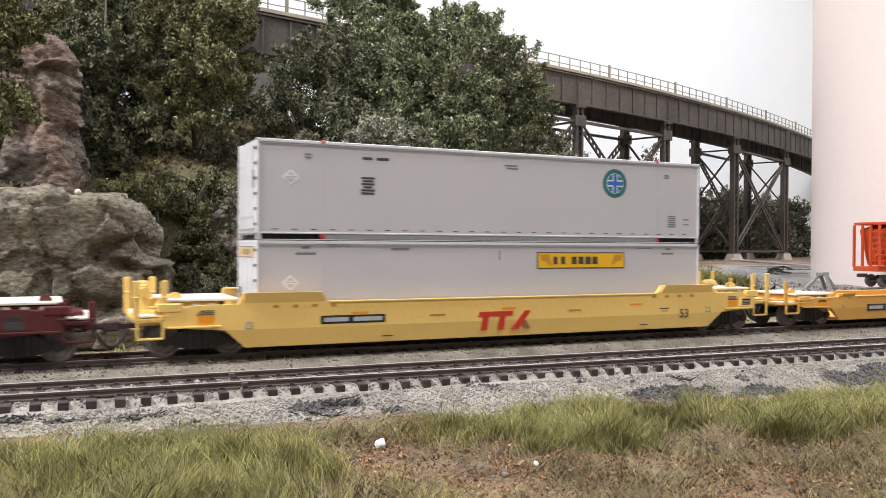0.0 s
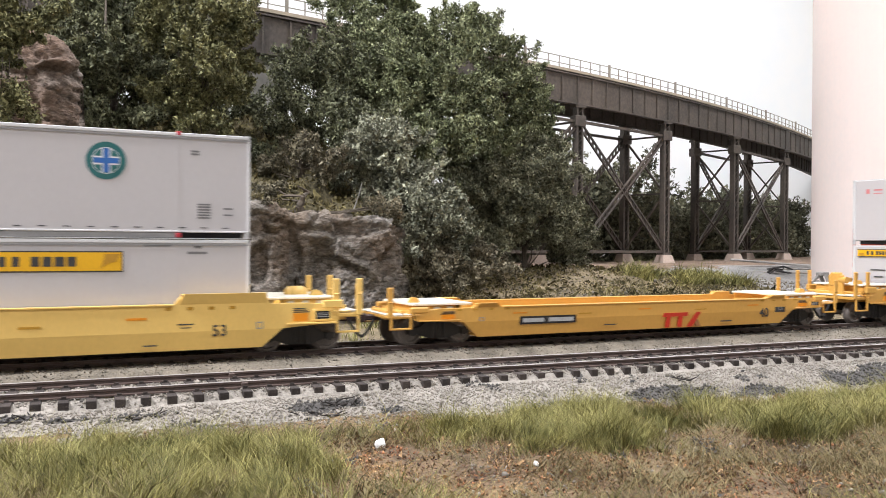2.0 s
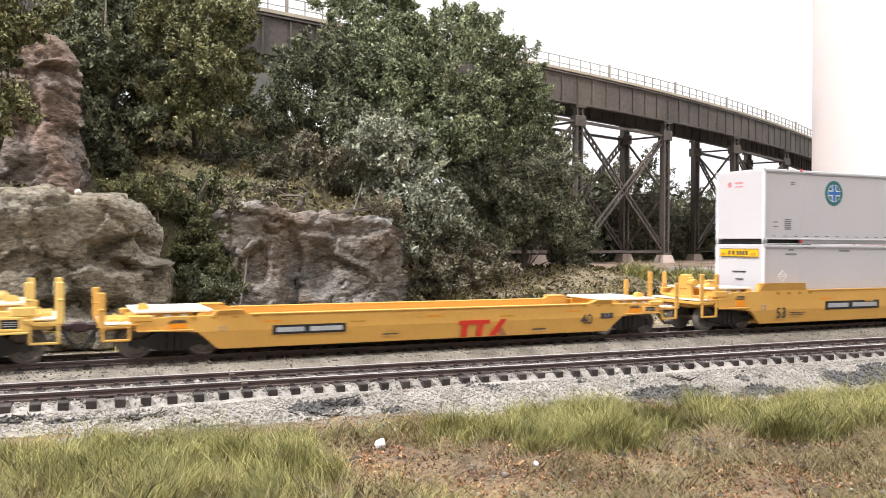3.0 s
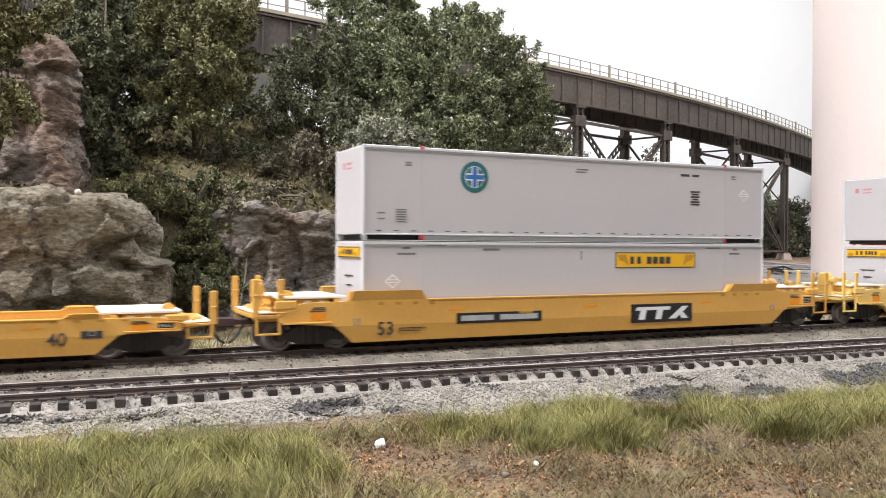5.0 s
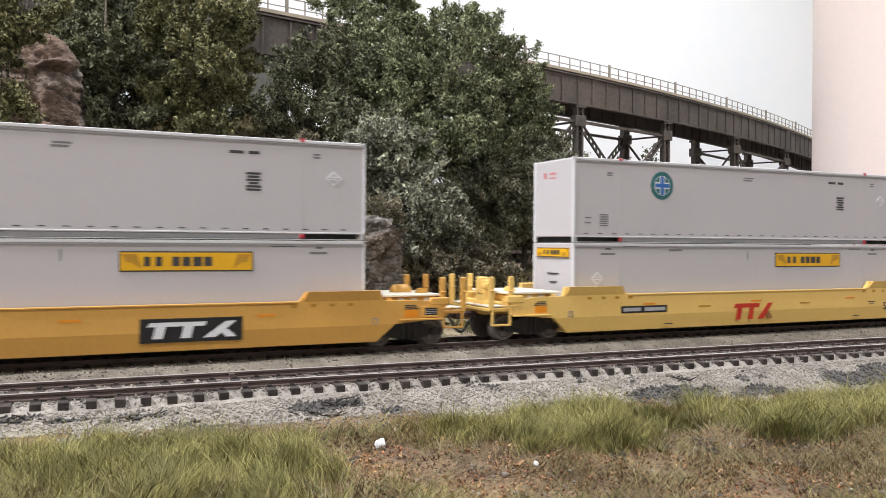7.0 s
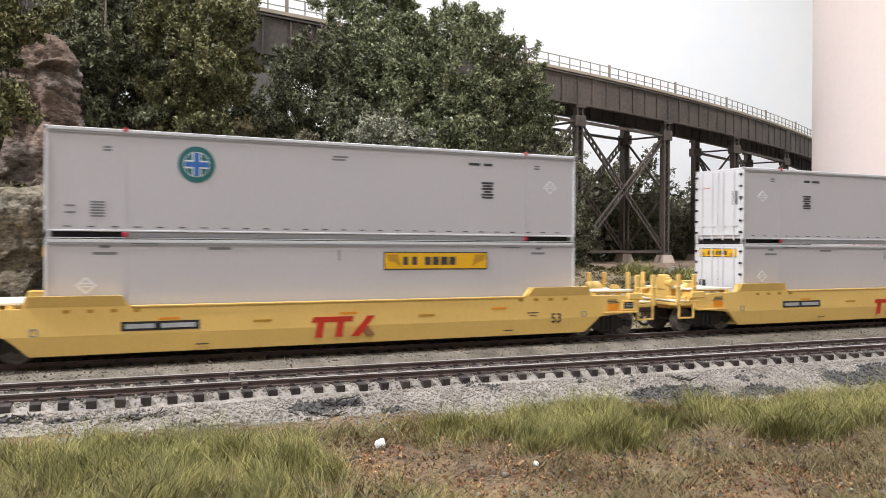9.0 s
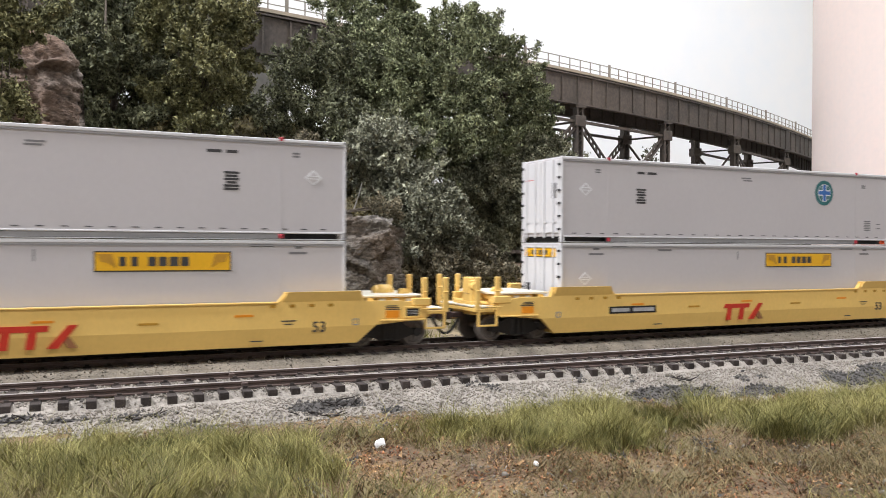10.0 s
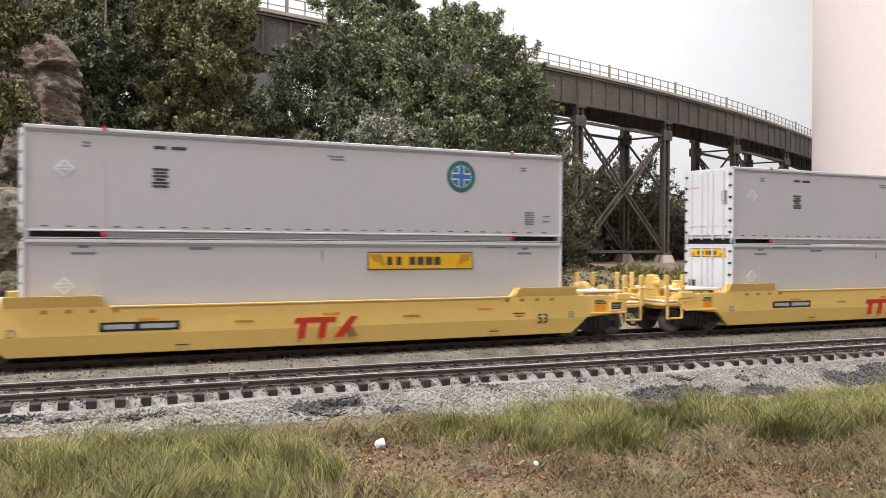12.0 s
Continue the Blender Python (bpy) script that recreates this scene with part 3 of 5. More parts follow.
def truck(parent, x):
    """A two-axle truck: side frames, bolster and two turning wheelsets."""
    bm = bmesh.new()
    for s in (-1, 1):
        pts = [(-12.2, 4.0), (-12.2, 6.0), (-8.0, 6.3), (-4, 8.6), (4, 8.6), (8.0, 6.3), (12.2, 6.0), (12.2, 4.0), (8.6, 4.0), (4.0, 2.4), (-4.0, 2.4), (-8.6, 4.0)]
        prism(pts, s * 10.4, s * 12.0, bm)
        for q in (-10.2, 10.2):
            disc(bm, q, 4.9, 1.5, s * 11.9, s * 12.7, 12)
        for q in (-2.2, 0, 2.2):
            rod(bm, (q, s * 11.9, 2.6), (q, s * 11.9, 8.4), 0.9, sides=8)
    box(bm, -2.5, 2.5, -10.6, 10.6, 5, 9.6)
    t = part("truck", bm, TRUCK, parent, "black weathered truck side frames")
    t.location = (x * MM, 0, 0)
    return t, [wheelset(t, -10.2), wheelset(t, 10.2)]


WHEELS = []


def mirrored(half):
    return half + [(-x, z) for x, z in half[::-1]]


def well_car(label, paint, hb, hs, tc, he, marks, raised=19.7, shallow=False):
    """A double-stack well car. hb: half the well's sill, hs: where the sill steps up, tc: to a truck's centre, he: to an end."""
    car = empty("well_car", 0, FAR_LINE, 0, label, "railway car", "cars of the train")
    for s in (-1, 1):
        a, b = (s * 15.3, s * 17.4)
        upper = mirrored([(hb + 6.5, 8.5), (hb + 18.5, 9.4), (hb + 25, 10.3), (hb + 25, 15.0), (hb + 16, 16.5), (hb + 2.2, 16.7), (hb + 1.2, raised), (hs - 1, raised), (hs - 3.5, 16.8)])
        lower = mirrored([(hb, 2.6), (hb + 6.5, 8.5)])
        bm = prism(upper, min(a, b), max(a, b))
        low = [bm.verts.new(c) for c in ((-hb, s * 16.2, 2.6), (hb, s * 16.2, 2.6), (hb + 6.5, s * 17.4, 8.5), (-hb - 6.5, s * 17.4, 8.5), (-hb, s * 15.3, 2.6), (hb, s * 15.3, 2.6), (hb + 6.5, s * 15.3, 8.5), (-hb - 6.5, s * 15.3, 8.5))]
        for f in ((0, 1, 2, 3), (4, 5, 6, 7), (0, 1, 5, 4), (1, 2, 6, 5), (3, 0, 4, 7)):
            bm.faces.new([low[i] for i in f])
        side = part("side_sill", bm, paint, car)
        part("top_chord", boxes((3.5 - hs, hs - 3.5, s * 16.6 - 1.35, s * 16.6 + 1.35, 16.6, 17.1), bevel=0.1), paint, side)
        for e in (-1, 1):
            part("end_cap", boxes((*sorted((e * (hs - 1), e * (hb + 1.2))), s * 16.5 - 1.3, s * 16.5 + 1.3, raised, raised + 0.5), bevel=0.12), paint, side)
        for e in (-1, 1):
            band = [(e * (hs - 2.0), 17.0), (e * (hb + 1.0), 17.0), (e * (hb + 0.6), raised + 0.6), (e * (hs - 0.4), raised + 0.6)]
            bm = prism(band, s * 17.0 - 0.45, s * 17.0 + 0.45)
            for v in bm.verts:
                if v.co.z > 18:
                    v.co.y += s * 1.5
            part("flared_flange", bm, paint, side)
        # dark slots near the steps and along the sill
        for e in (-1, 1):
            for k in range(4):
                xx = e * (hs - 5 + 6.5 * k)
                part("slot", boxes((xx - 0.9, xx + 0.9, s * 17.46 - 0.1, s * 17.46 + 0.1, 15.2, 16.2)), GREY_MARK if paint is MAROON else OCHRE, side)
        for k in range(-2, 3):
            part("stencil", boxes((k * 29 - 3, k * 29 + 3, s * 17.46 - 0.1, s * 17.46 + 0.1, 12.5 - (k % 2) * 1.6, 13.2 - (k % 2) * 1.6)), OCHRE if k % 2 else ORANGE, side)
    part("floor", boxes((-hb, hb, -15.4, 15.4, 2.7, 3.7)), paint, car)
    wheels = []
    for e in (-1, 1):
        part("bulkhead", boxes((e * (hb + 5.2) - 1, e * (hb + 5.2) + 1, -15.4, 15.4, 8.6, 17.5)), paint, car)
        x0, x1 = sorted((e * (hb + 6), e * (he - 7.3)))
        plat = part("end_platform", boxes((x0, x1, -8, 8, 9.8, 15.0), (*sorted((e * (he - 14), e * (he - 5.0))), -16, 16, 11.4, 12.8), (*sorted((e * (hb + 18), e * (he - 14))), -13.5, 13.5, 12.8, 15.6), bevel=0.25), paint, car)
        part("walkway", boxes((*sorted((e * (hb + 1.6), e * (hb + 25))), -14.5, 14.5, 17.7, 18.5), (*sorted((e * (hb + 26), e * (he - 5.4))), -15.6, 15.6, 13.1, 13.7), bevel=0.12), WALKWAY, plat, "pale galvanised walkway grating")
        part("walkway_support", boxes((*sorted((e * (hb + 7.5), e * (hb + 24))), -13.5, 13.5, 15, 17.6), bevel=0.3), paint, plat)
        for s in (-1, 1):
            xa, xb = e * (he - 13.6), e * (he - 5.4)
            lo, hi = min(xa, xb), max(xa, xb)
            y = s * 16.6
            part("stirrup_step", boxes((lo, lo + 0.75, y - 0.45, y + 0.45, 6.2, 12), (hi - 0.75, hi, y - 0.45, y + 0.45, 6.2, 12), (lo, hi, y - 0.45, y + 0.45, 6.2, 6.9), bevel=0.15), paint, plat)
            for px in (xa, xb):
                if shallow and px == xa or paint is MAROON and s > 0:
                    continue
                tall = 18.5 if paint is MAROON else 24.5
                part("handrail_post", boxes((px - 1.1, px + 1.1, y - 0.45, y + 0.45, 12.0, tall), (px - 0.8, px + 0.8, y - 0.9, y + 0.3, tall - 5.5, tall - 4.9), bevel=0.25), paint, plat)
            part("ladder_rung", boxes((hi, hi + 9, y - 0.35, y + 0.35, 15.6, 16.3) if e < 0 else (lo - 9, lo, y - 0.35, y + 0.35, 15.6, 16.3), bevel=0.12), paint, plat)
            part("bracket", boxes((*sorted((e * (hb + 20), e * (hb + 27))), y - 1.2, y + 0.6, 14.6, 17.4), bevel=0.35), paint, plat)
            part("data_panel", boxes((*sorted((e * (hb + 10), e * (hb + 15))), s * 17.5 - 0.12, s * 17.5 + 0.12, 10.8, 13.2)), ORANGE if paint is not MAROON else MARK, plat)
            for q in (13.5, 14.1, 14.7):
                part("stencil_line", boxes((*sorted((e * (hb + 10), e * (hb + 15.5 - (q - 13.5)))), s * 17.47 - 0.1, s * 17.47 + 0.1, q, q + 0.28)), MARK, plat)
            part("corner_marker", boxes((e * (hb - 1) - 1.1, e * (hb - 1) + 1.1, s * 17.47 - 0.1, s * 17.47 + 0.1, 8.7, 9.0), (e * (hb - 1) - 1.1, e * (hb - 1) + 1.1, s * 17.47 - 0.1, s * 17.47 + 0.1, 10.6, 10.9), (e * (hb - 1) - 1.1, e * (hb - 1) - 0.8, s * 17.47 - 0.1, s * 17.47 + 0.1, 9.0, 10.6), (e * (hb - 1) + 0.8, e * (hb - 1) + 1.1, s * 17.47 - 0.1, s * 17.47 + 0.1, 9.0, 10.6)), GREY_TRIM, plat)
            if e > 0 and paint is not MAROON:
                panel = part("black_panel", boxes((hb + 17.6, hb + 22.4, s * 17.5 - 0.12, s * 17.5 + 0.12, 11.2, 13.8)), BLACK, plat, "black data panel")
                part("panel_frame", boxes(*[(a0, a1, s * 17.5 - 0.45, s * 17.5 + 0.45, c0, c1) for a0, a1, c0, c1 in ((hb + 16.7, hb + 23.3, 13.8, 14.5), (hb + 16.7, hb + 23.3, 10.5, 11.2), (hb + 16.7, hb + 17.6, 11.2, 13.8), (hb + 22.4, hb + 23.3, 11.2, 13.8))], bevel=0.1), paint, panel)
                part("print_bar", boxes(*[(hb + 18.1, hb + 21.9, s * 17.5 - 0.17, s * 17.5 + 0.17, c, c + 0.22) for c in (11.8, 12.4, 13.0)]), PANEL_PRINT, panel)
            part("foot_ledge", boxes((*sorted((e * (hb + 8), e * (hb + 24.5))), s * 17.9 - 0.55, s * 17.9 + 0.55, 9.6, 10.2), bevel=0.12), paint, plat)
            part("grab_iron", rod(rod(rod(bmesh.new(), (e * (hb + 24), s * 17.2, 13.6), (e * (hb + 24), s * 18.4, 13.6), 0.22), (e * (hb + 24), s * 18.4, 13.6), (e * (hb + 29), s * 18.4, 13.6), 0.22), (e * (hb + 29), s * 18.4, 13.6), (e * (hb + 29), s * 16.0, 13.6), 0.22), paint, plat)
        drum = disc(bmesh.new(), e * (he - 18), 18.4, 2.0, -9.0, -6.5, 20)
        part("brake_wheel_housing", box(drum, e * (he - 18) - 1.5, e * (he - 18) + 1.5, -10, -5, 14, 17.5, bevel=0.5), paint, plat)
        if e > 0 and not shallow and paint is not MAROON:
            tank = rod(rod(bmesh.new(), (e * (hb + 13), 0, 18.9), (e * (hb + 18), 0, 18.9), 2.5, sides=16), (e * (hb + 18), 0, 18.9), (e * (hb + 19.4), 0, 18.9), 2.5, 1.4, 16)
            part("air_tank", rod(tank, (e * (hb + 11.6), 0, 18.9), (e * (hb + 13), 0, 18.9), 1.4, 2.5, 16), paint, plat, smooth=True)
        for k in range(3):
            part("pale_plate", boxes((*sorted((e * (hb + 9 + 5 * k), e * (hb + 11.2 + 5 * k))), -13.75, -13.4, 15.6, 17.2)), WALKWAY, plat, "small pale plate under the walkway")
        if e < 0 and not shallow and paint is not MAROON:
            part("brake_stand", boxes((e * (he - 8.6) - 1.1, e * (he - 8.6) + 1.1, -7.5, 0.5, 13.7, 23.0), (e * (he - 8.6) - 1.6, e * (he - 8.6) + 1.6, -6.0, -1.0, 17.5, 24.0), bevel=0.5), paint, plat, "tall brake stand with a rounded housing")
            part("brake_rod", rod(bmesh.new(), (e * (he - 8.6), -9.5, 20.5), (e * (he - 8.6), -5, 20.5), 1.6, sides=14), paint, plat)
        part("cross_pipe", rod(bmesh.new(), (e * (he - 11), -15, 14.6), (e * (he - 11), 15, 14.6), 0.5, sides=8), paint, plat)
        part("valve_box", boxes((*sorted((e * (he - 22), e * (he - 16))), -12.5, -8, 13.9, 17.0), bevel=0.4), paint, plat)
        cp = boxes((*sorted((e * (he - 8.3), e * (he + 0.2))), -1.4, 1.4, 8.6, 10.6), (*sorted((e * (he - 1.8), e * (he + 1.6))), -2.6, 1.2, 8.0, 11.2), bevel=0.4)
        part("coupler", cp, COUPLER, car, "dark rust-coloured knuckle coupler")
        hose = bmesh.new()
        pts = [Vector((e * (he - 4.5 + 5.3 * k / 8), -3, 9.0 - 6.0 * math.sin(math.pi * k / 16))) for k in range(9)]
        for p, q in zip(pts, pts[1:]):
            rod(hose, p, q, 0.55, sides=6)
        part("air_hose", hose, HOSE, car, "black rubber air hose")
        tk, w = truck(car, e * tc)
        wheels += w
    if shallow:
        # the empty short car sits lower: its upper works are shallower
        for ob in car.children_recursive:
            if ob.type == "MESH" and not ob.name.startswith(("truck", "wheelset", "coupler", "air_hose")):
                for v in ob.data.vertices:
                    z = v.co.z / MM
                    v.co.z = MM * (z if z < 8 else 8 + (z - 8) * 0.614 if z < 16.8 else z - 3.4)
    y = -17.45
    for k, (kind, x0, x1, z0, z1) in enumerate(marks):
        if kind == "plate":
            p = part("print_panel", boxes((x0, x1, y - 0.1, y + 0.1, z0, z1)), BLACK, car, "black panel with two dull white bars")
            w = x1 - x0
            part("line", boxes((x0 + w * 0.05, x0 + w * 0.42, y - 0.18, y, z0 + (z1 - z0) * 0.25, z1 - (z1 - z0) * 0.25), (x0 + w * 0.5, x0 + w * 0.95, y - 0.18, y, z0 + (z1 - z0) * 0.25, z1 - (z1 - z0) * 0.25)), PANEL_PRINT, p)
        elif kind in ("emblem", "dark_emblem"):
            w, h = x1 - x0, z1 - z0
            if kind == "dark_emblem":
                part("emblem_panel", boxes((x0 - 2, x1 + 2, y - 0.1, y + 0.1, z0 - 1.2, z1 + 1.2)), BLACK, car)
            lean = w * 0.035
            bm = prism([(x0, z1 - h * 0.26), (x0 + w * 0.64, z1 - h * 0.26), (x0 + w * 0.66, z1), (x0 + lean, z1)], y - 0.2, y + 0.1)
            for c in (0.15, 0.46):
                prism([(x0 + w * (c - 0.055) - lean, z0), (x0 + w * (c + 0.055) - lean, z0), (x0 + w * (c + 0.055), z1 - h * 0.26), (x0 + w * (c - 0.055), z1 - h * 0.26)], y - 0.2, y + 0.1, bm)
            prism([(x0 + w * 0.62, z0), (x0 + w * 0.76, z0), (x0 + w * 1.0, z1), (x0 + w * 0.88, z1)], y - 0.2, y + 0.1, bm)
            em = part("emblem", bm, RED if kind == "emblem" else PALE_MARK, car, "red block emblem" if kind == "emblem" else "pale block emblem on black")
            part("slanted_bar", prism([(x0 + w * 0.88, z0), (x0 + w, z0), (x0 + w * 0.90, z0 + h * 0.5), (x0 + w * 0.79, z0 + h * 0.5)], y - 0.14, y + 0.1), BROWN_MARK if kind == "emblem" else PALE_MARK, em, "dull brown slanted bar")
        elif kind == "bars":
            part("print_bar", boxes((x0, x1, y - 0.05, y + 0.1, z0, z1)), MARK, car)
        else:
            lettering("size_number", kind, z1, x0, y, z0, MARK, car)
    WHEELS.append(wheels)
    return car


def container(label, upper, logo_left, doors_left):
    """A 53-foot box, its near lower left corner at the origin, 185.4 x 29.8 x 33.2."""
    L, W, H = 185.4, 29.8, 33.2
    c = empty("shipping_container", 0, 0, 0, label, "container", "containers on the train")
    bm = boxes((0.4, L - 0.4, 0.35, W - 0.35, 2.2, H - 0.5), bevel=0.2)
    body = part("body", bm, WHITE, c)
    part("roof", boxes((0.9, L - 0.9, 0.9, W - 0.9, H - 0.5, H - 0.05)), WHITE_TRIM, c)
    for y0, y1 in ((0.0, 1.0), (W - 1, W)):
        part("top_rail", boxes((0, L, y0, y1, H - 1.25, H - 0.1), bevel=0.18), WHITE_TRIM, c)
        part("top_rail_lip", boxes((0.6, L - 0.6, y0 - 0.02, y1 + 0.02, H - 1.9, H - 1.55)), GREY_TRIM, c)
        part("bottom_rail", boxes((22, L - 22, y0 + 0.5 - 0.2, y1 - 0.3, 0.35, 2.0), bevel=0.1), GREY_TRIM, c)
        part("bottom_lip", boxes((0, L, y0, y1, 2.0, 2.55), bevel=0.12), WHITE_TRIM, c)
        for x0 in (0, 21, L - 22.5, L - 1.5):
            part("corner_casting", boxes((x0, x0 + 1.5, y0, y1, 0, 2.0), bevel=0.15), WHITE_TRIM if x0 in (0, L - 1.5) else BLACK, c)
    for e in (0, 1):
        for y0 in (0.0, W - 1.6):
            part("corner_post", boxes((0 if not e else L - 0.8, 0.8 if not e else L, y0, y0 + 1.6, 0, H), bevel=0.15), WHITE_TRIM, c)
    part("underframe", boxes((2, L - 2, 3, W - 3, 0.2, 2.2)), BLACK, c, "dark underframe")
    part("lower_top_line", boxes((0.5, L - 0.5, -0.02, 0.5, 0.0, 0.25)), WHITE_TRIM, c)
    for k in range(27):
        x = 6 + k * 6.6
        part("slot", boxes((x - 1.0, x + 1.0, 0.24, 0.5, 3.35, 3.65)), MARK, c)
    for x in (22.2, L - 22.2):
        part("lashing_pin", boxes((x - 0.8, x + 0.8, -0.35, 0.5, 0.4, 1.9), bevel=0.25), PIN_RED, c, "red plastic lashing pin")
        part("seam", boxes((x - 0.25, x + 0.25, 0.28, 0.4, 2.6, H - 1.9)), WHITE, c)
    for door_end in ((0,) if doors_left else (1,)):
        xx = -0.0 if door_end == 0 else L
        sgn = -1 if door_end == 0 else 1
        for k in range(2):
            y0 = 1.6 + k * 13.4
            part("door", boxes((*sorted((xx - sgn * 0.4, xx + sgn * 0.25)), y0, y0 + 13.1, 3.6, H - 1.2), bevel=0.15), WHITE_TRIM, c)
        for y in (5.0, 11.5, 18.2, 24.7):
            part("lock_rod", rod(bmesh.new(), (xx + sgn * 0.6, y, 1.5), (xx + sgn * 0.6, y, H - 0.9), 0.32, sides=8), WHITE_TRIM, c)
            part("handle", boxes((*sorted((xx + sgn * 0.3, xx + sgn * 0.75)), y - 1.8, y + 1.8, 7.6, 8.1)), WHITE_TRIM, c)
        for y in (0.6, W - 2.2):
            for z in (5, 10, 15, 20, 25, 30):
                part("hinge", boxes((*sorted((xx, xx + sgn * 0.5)), y, y + 1.6, z - 0.45, z + 0.45)), BLACK, c)
        if upper:
            part("print_bar", boxes((*sorted((xx + sgn * 0.25, xx + sgn * 0.32)), 20, 26.5, 24.8, 25.2)), PINK_PRINT, c)
            part("data_panel", boxes((*sorted((xx + sgn * 0.25, xx + sgn * 0.33)), 3.2, 6.4, 17, 23)), GREY_MARK, c)
        else:
            part("warning_panel", boxes((*sorted((xx + sgn * 0.25, xx + sgn * 0.4)), 22.4, 26.5, 12.5, 17)), MARK, c)
    if not doors_left and upper:
        part("print_bar", boxes((0.3, 0.38, 13, 18, 27.2, 28), (0.3, 0.38, 13, 18, 25.6, 26.1)), PINK_PRINT, c)
        part("emblem", boxes((0.3, 0.38, 20.2, 22.3, 25.9, 28.2)), PINK_PRINT, c)
    if not upper:
        p = part("end_plate", boxes((-0.35, 0.4, 3.4, W - 3.4, 27.4, 31.2)), PLATE, c, "golden end plate with a dark border")
        part("plate_border", boxes((-0.45, 0.0, 3.4, W - 3.4, 27.4, 27.7), (-0.45, 0.0, 3.4, W - 3.4, 30.9, 31.2)), MARK, p)
        for y0, y1 in ((19.8, 21.0), (17.2, 18.6), (14.6, 15.8), (12.9, 14.1), (11.2, 12.4), (9.2, 10.6)):
            part("plate_line", boxes((-0.5, 0.0, y0, y1, 28.4, 30.2)), MARK, p)
        for y0, y1 in ((22.6, 25.6), (4.6, 7.6)):
            part("flourish", boxes((-0.48, 0.0, y0, y1, 28.0, 29.4)), OCHRE, p)
        part("print_bar", boxes((-0.1, 0.4, 11, 19, 20.6, 21.1), (-0.1, 0.4, 12.5, 17, 17.2, 17.7)), MARK, c)

    def mark(name, x0, x1, z0, z1, mat, d=0.0):
        part(name, boxes((x0, x1, 0.27 - d, 0.5, z0, z1)), mat, c)

    if upper:
        fx = (lambda x: L - x) if logo_left else (lambda x: x)
        lx = fx(142.2)
        logo = part("round_logo", disc(bmesh.new(), lx, 23.4, 5.7, 0.2, 0.5, 40), TEAL, c, "teal disc with a pale ring and a blue cross")
        ring = bmesh.new()
        disc(ring, lx, 23.4, 4.0, 0.14, 0.3, 36)
        part("ring", ring, PALE_MARK, logo)
        inner = disc(bmesh.new(), lx, 23.4, 3.8, 0.1, 0.2, 36)
        part("inner_disc", inner, TEAL, logo)
        part("cross_edge", boxes((lx - 3.6, lx - 1.3, 0.06, 0.15, 22.1, 24.7), (lx + 1.3, lx + 3.6, 0.06, 0.15, 22.1, 24.7), (lx - 1.3, lx + 1.3, 0.06, 0.15, 19.8, 27.0)), PALE_MARK, logo)
        part("cross", boxes((lx - 3.6, lx - 0.85, 0.0, 0.1, 22.6, 24.2), (lx + 0.85, lx + 3.6, 0.0, 0.1, 22.6, 24.2), (lx - 0.85, lx + 0.85, 0.0, 0.1, 19.8, 27.0)), BLUE, logo)
        sx = fx(38.3)
        for k, wd in enumerate((2.5, 2.0, 2.4, 1.6, 2.5, 2.4)):
            mark("print_bar", sx - wd, sx + wd, 21.0 - k * 1.05, 21.75 - k * 1.05, MARK)
        for a, b in ((36.3, 40.0), (41.4, 46.1)):
            mark("print_bar", min(fx(a), fx(b)), max(fx(a), fx(b)), 27.6, 28.6, MARK)
        for a, b, z in ((92.1, 97.6, 27.9), (93, 98, 26.9), (16, 18.4, 28.2), (16, 18.4, 27.2), (167, 169.5, 27.2), (167, 169.5, 26.3)):
            mark("print_bar", min(fx(a), fx(b)), max(fx(a), fx(b)), z, z + 0.6, GREY_MARK)
        for k in range(6):
            mark("print_bar", fx(171) - 2, fx(171) + 2, 6.4 + k * 0.85, 6.9 + k * 0.85, GREY_MARK)
        mark("print_bar", fx(178.5) - 1.4, fx(178.5) + 1.4, 7.4, 7.9, GREY_MARK)
        mark("print_bar", fx(178.5) - 1.4, fx(178.5) + 1.4, 9.4, 9.9, GREY_MARK)
        dx, dz = fx(11.3), 20.7
    else:
        p = part("sign_plate", boxes((106.4, 147.1, 0.15, 0.5, 23.2, 29.5)), MARK, c, "golden plate with a dark border")
        part("sign_face", boxes((106.8, 146.7, 0.05, 0.3, 23.6, 29.1)), PLATE, p)
        for x0, x1 in ((113.6, 115.4), (117.0, 118.9), (121.9, 124.2), (125.0, 127.4), (128.2, 130.9), (131.6, 134.0)):
            part("plate_line", boxes((x0, x1, -0.02, 0.2, 24.9, 27.8)), MARK, p)
        for e in (0, 1):
            q = (lambda x: x) if not e else (lambda x: 253.5 - x)
            part("flourish", prism([(q(107.2), 28.6), (q(111.5), 28.6), (q(112.8), 24.2), (q(110.2), 26.0), (q(108.4), 26.2)], -0.02, 0.2), OCHRE, p)
        for a, b, z in ((13, 20, 28.4), (15, 18, 30.4), (24, 32, 31.2), (47, 54, 30.0), (153, 161, 31.0), (166, 172, 28.6), (168, 170.4, 30.4)):
            mark("print_bar", a, b, z, z + 0.8, GREY_MARK)
        mark("seam_mark", 90, 90.5, 26.5, 30, GREY_MARK)
        dx, dz = 11.3, 19.2
    part("placard_outline", prism([(dx - 3, dz), (dx, dz + 2.6), (dx + 3, dz), (dx, dz - 2.6)], 0.22, 0.5), PALE_MARK, c, "pale diamond placard")
    part("placard_field", prism([(dx - 2.3, dz), (dx, dz + 2.0), (dx + 2.3, dz), (dx, dz - 2.0)], 0.18, 0.5), WHITE, c)
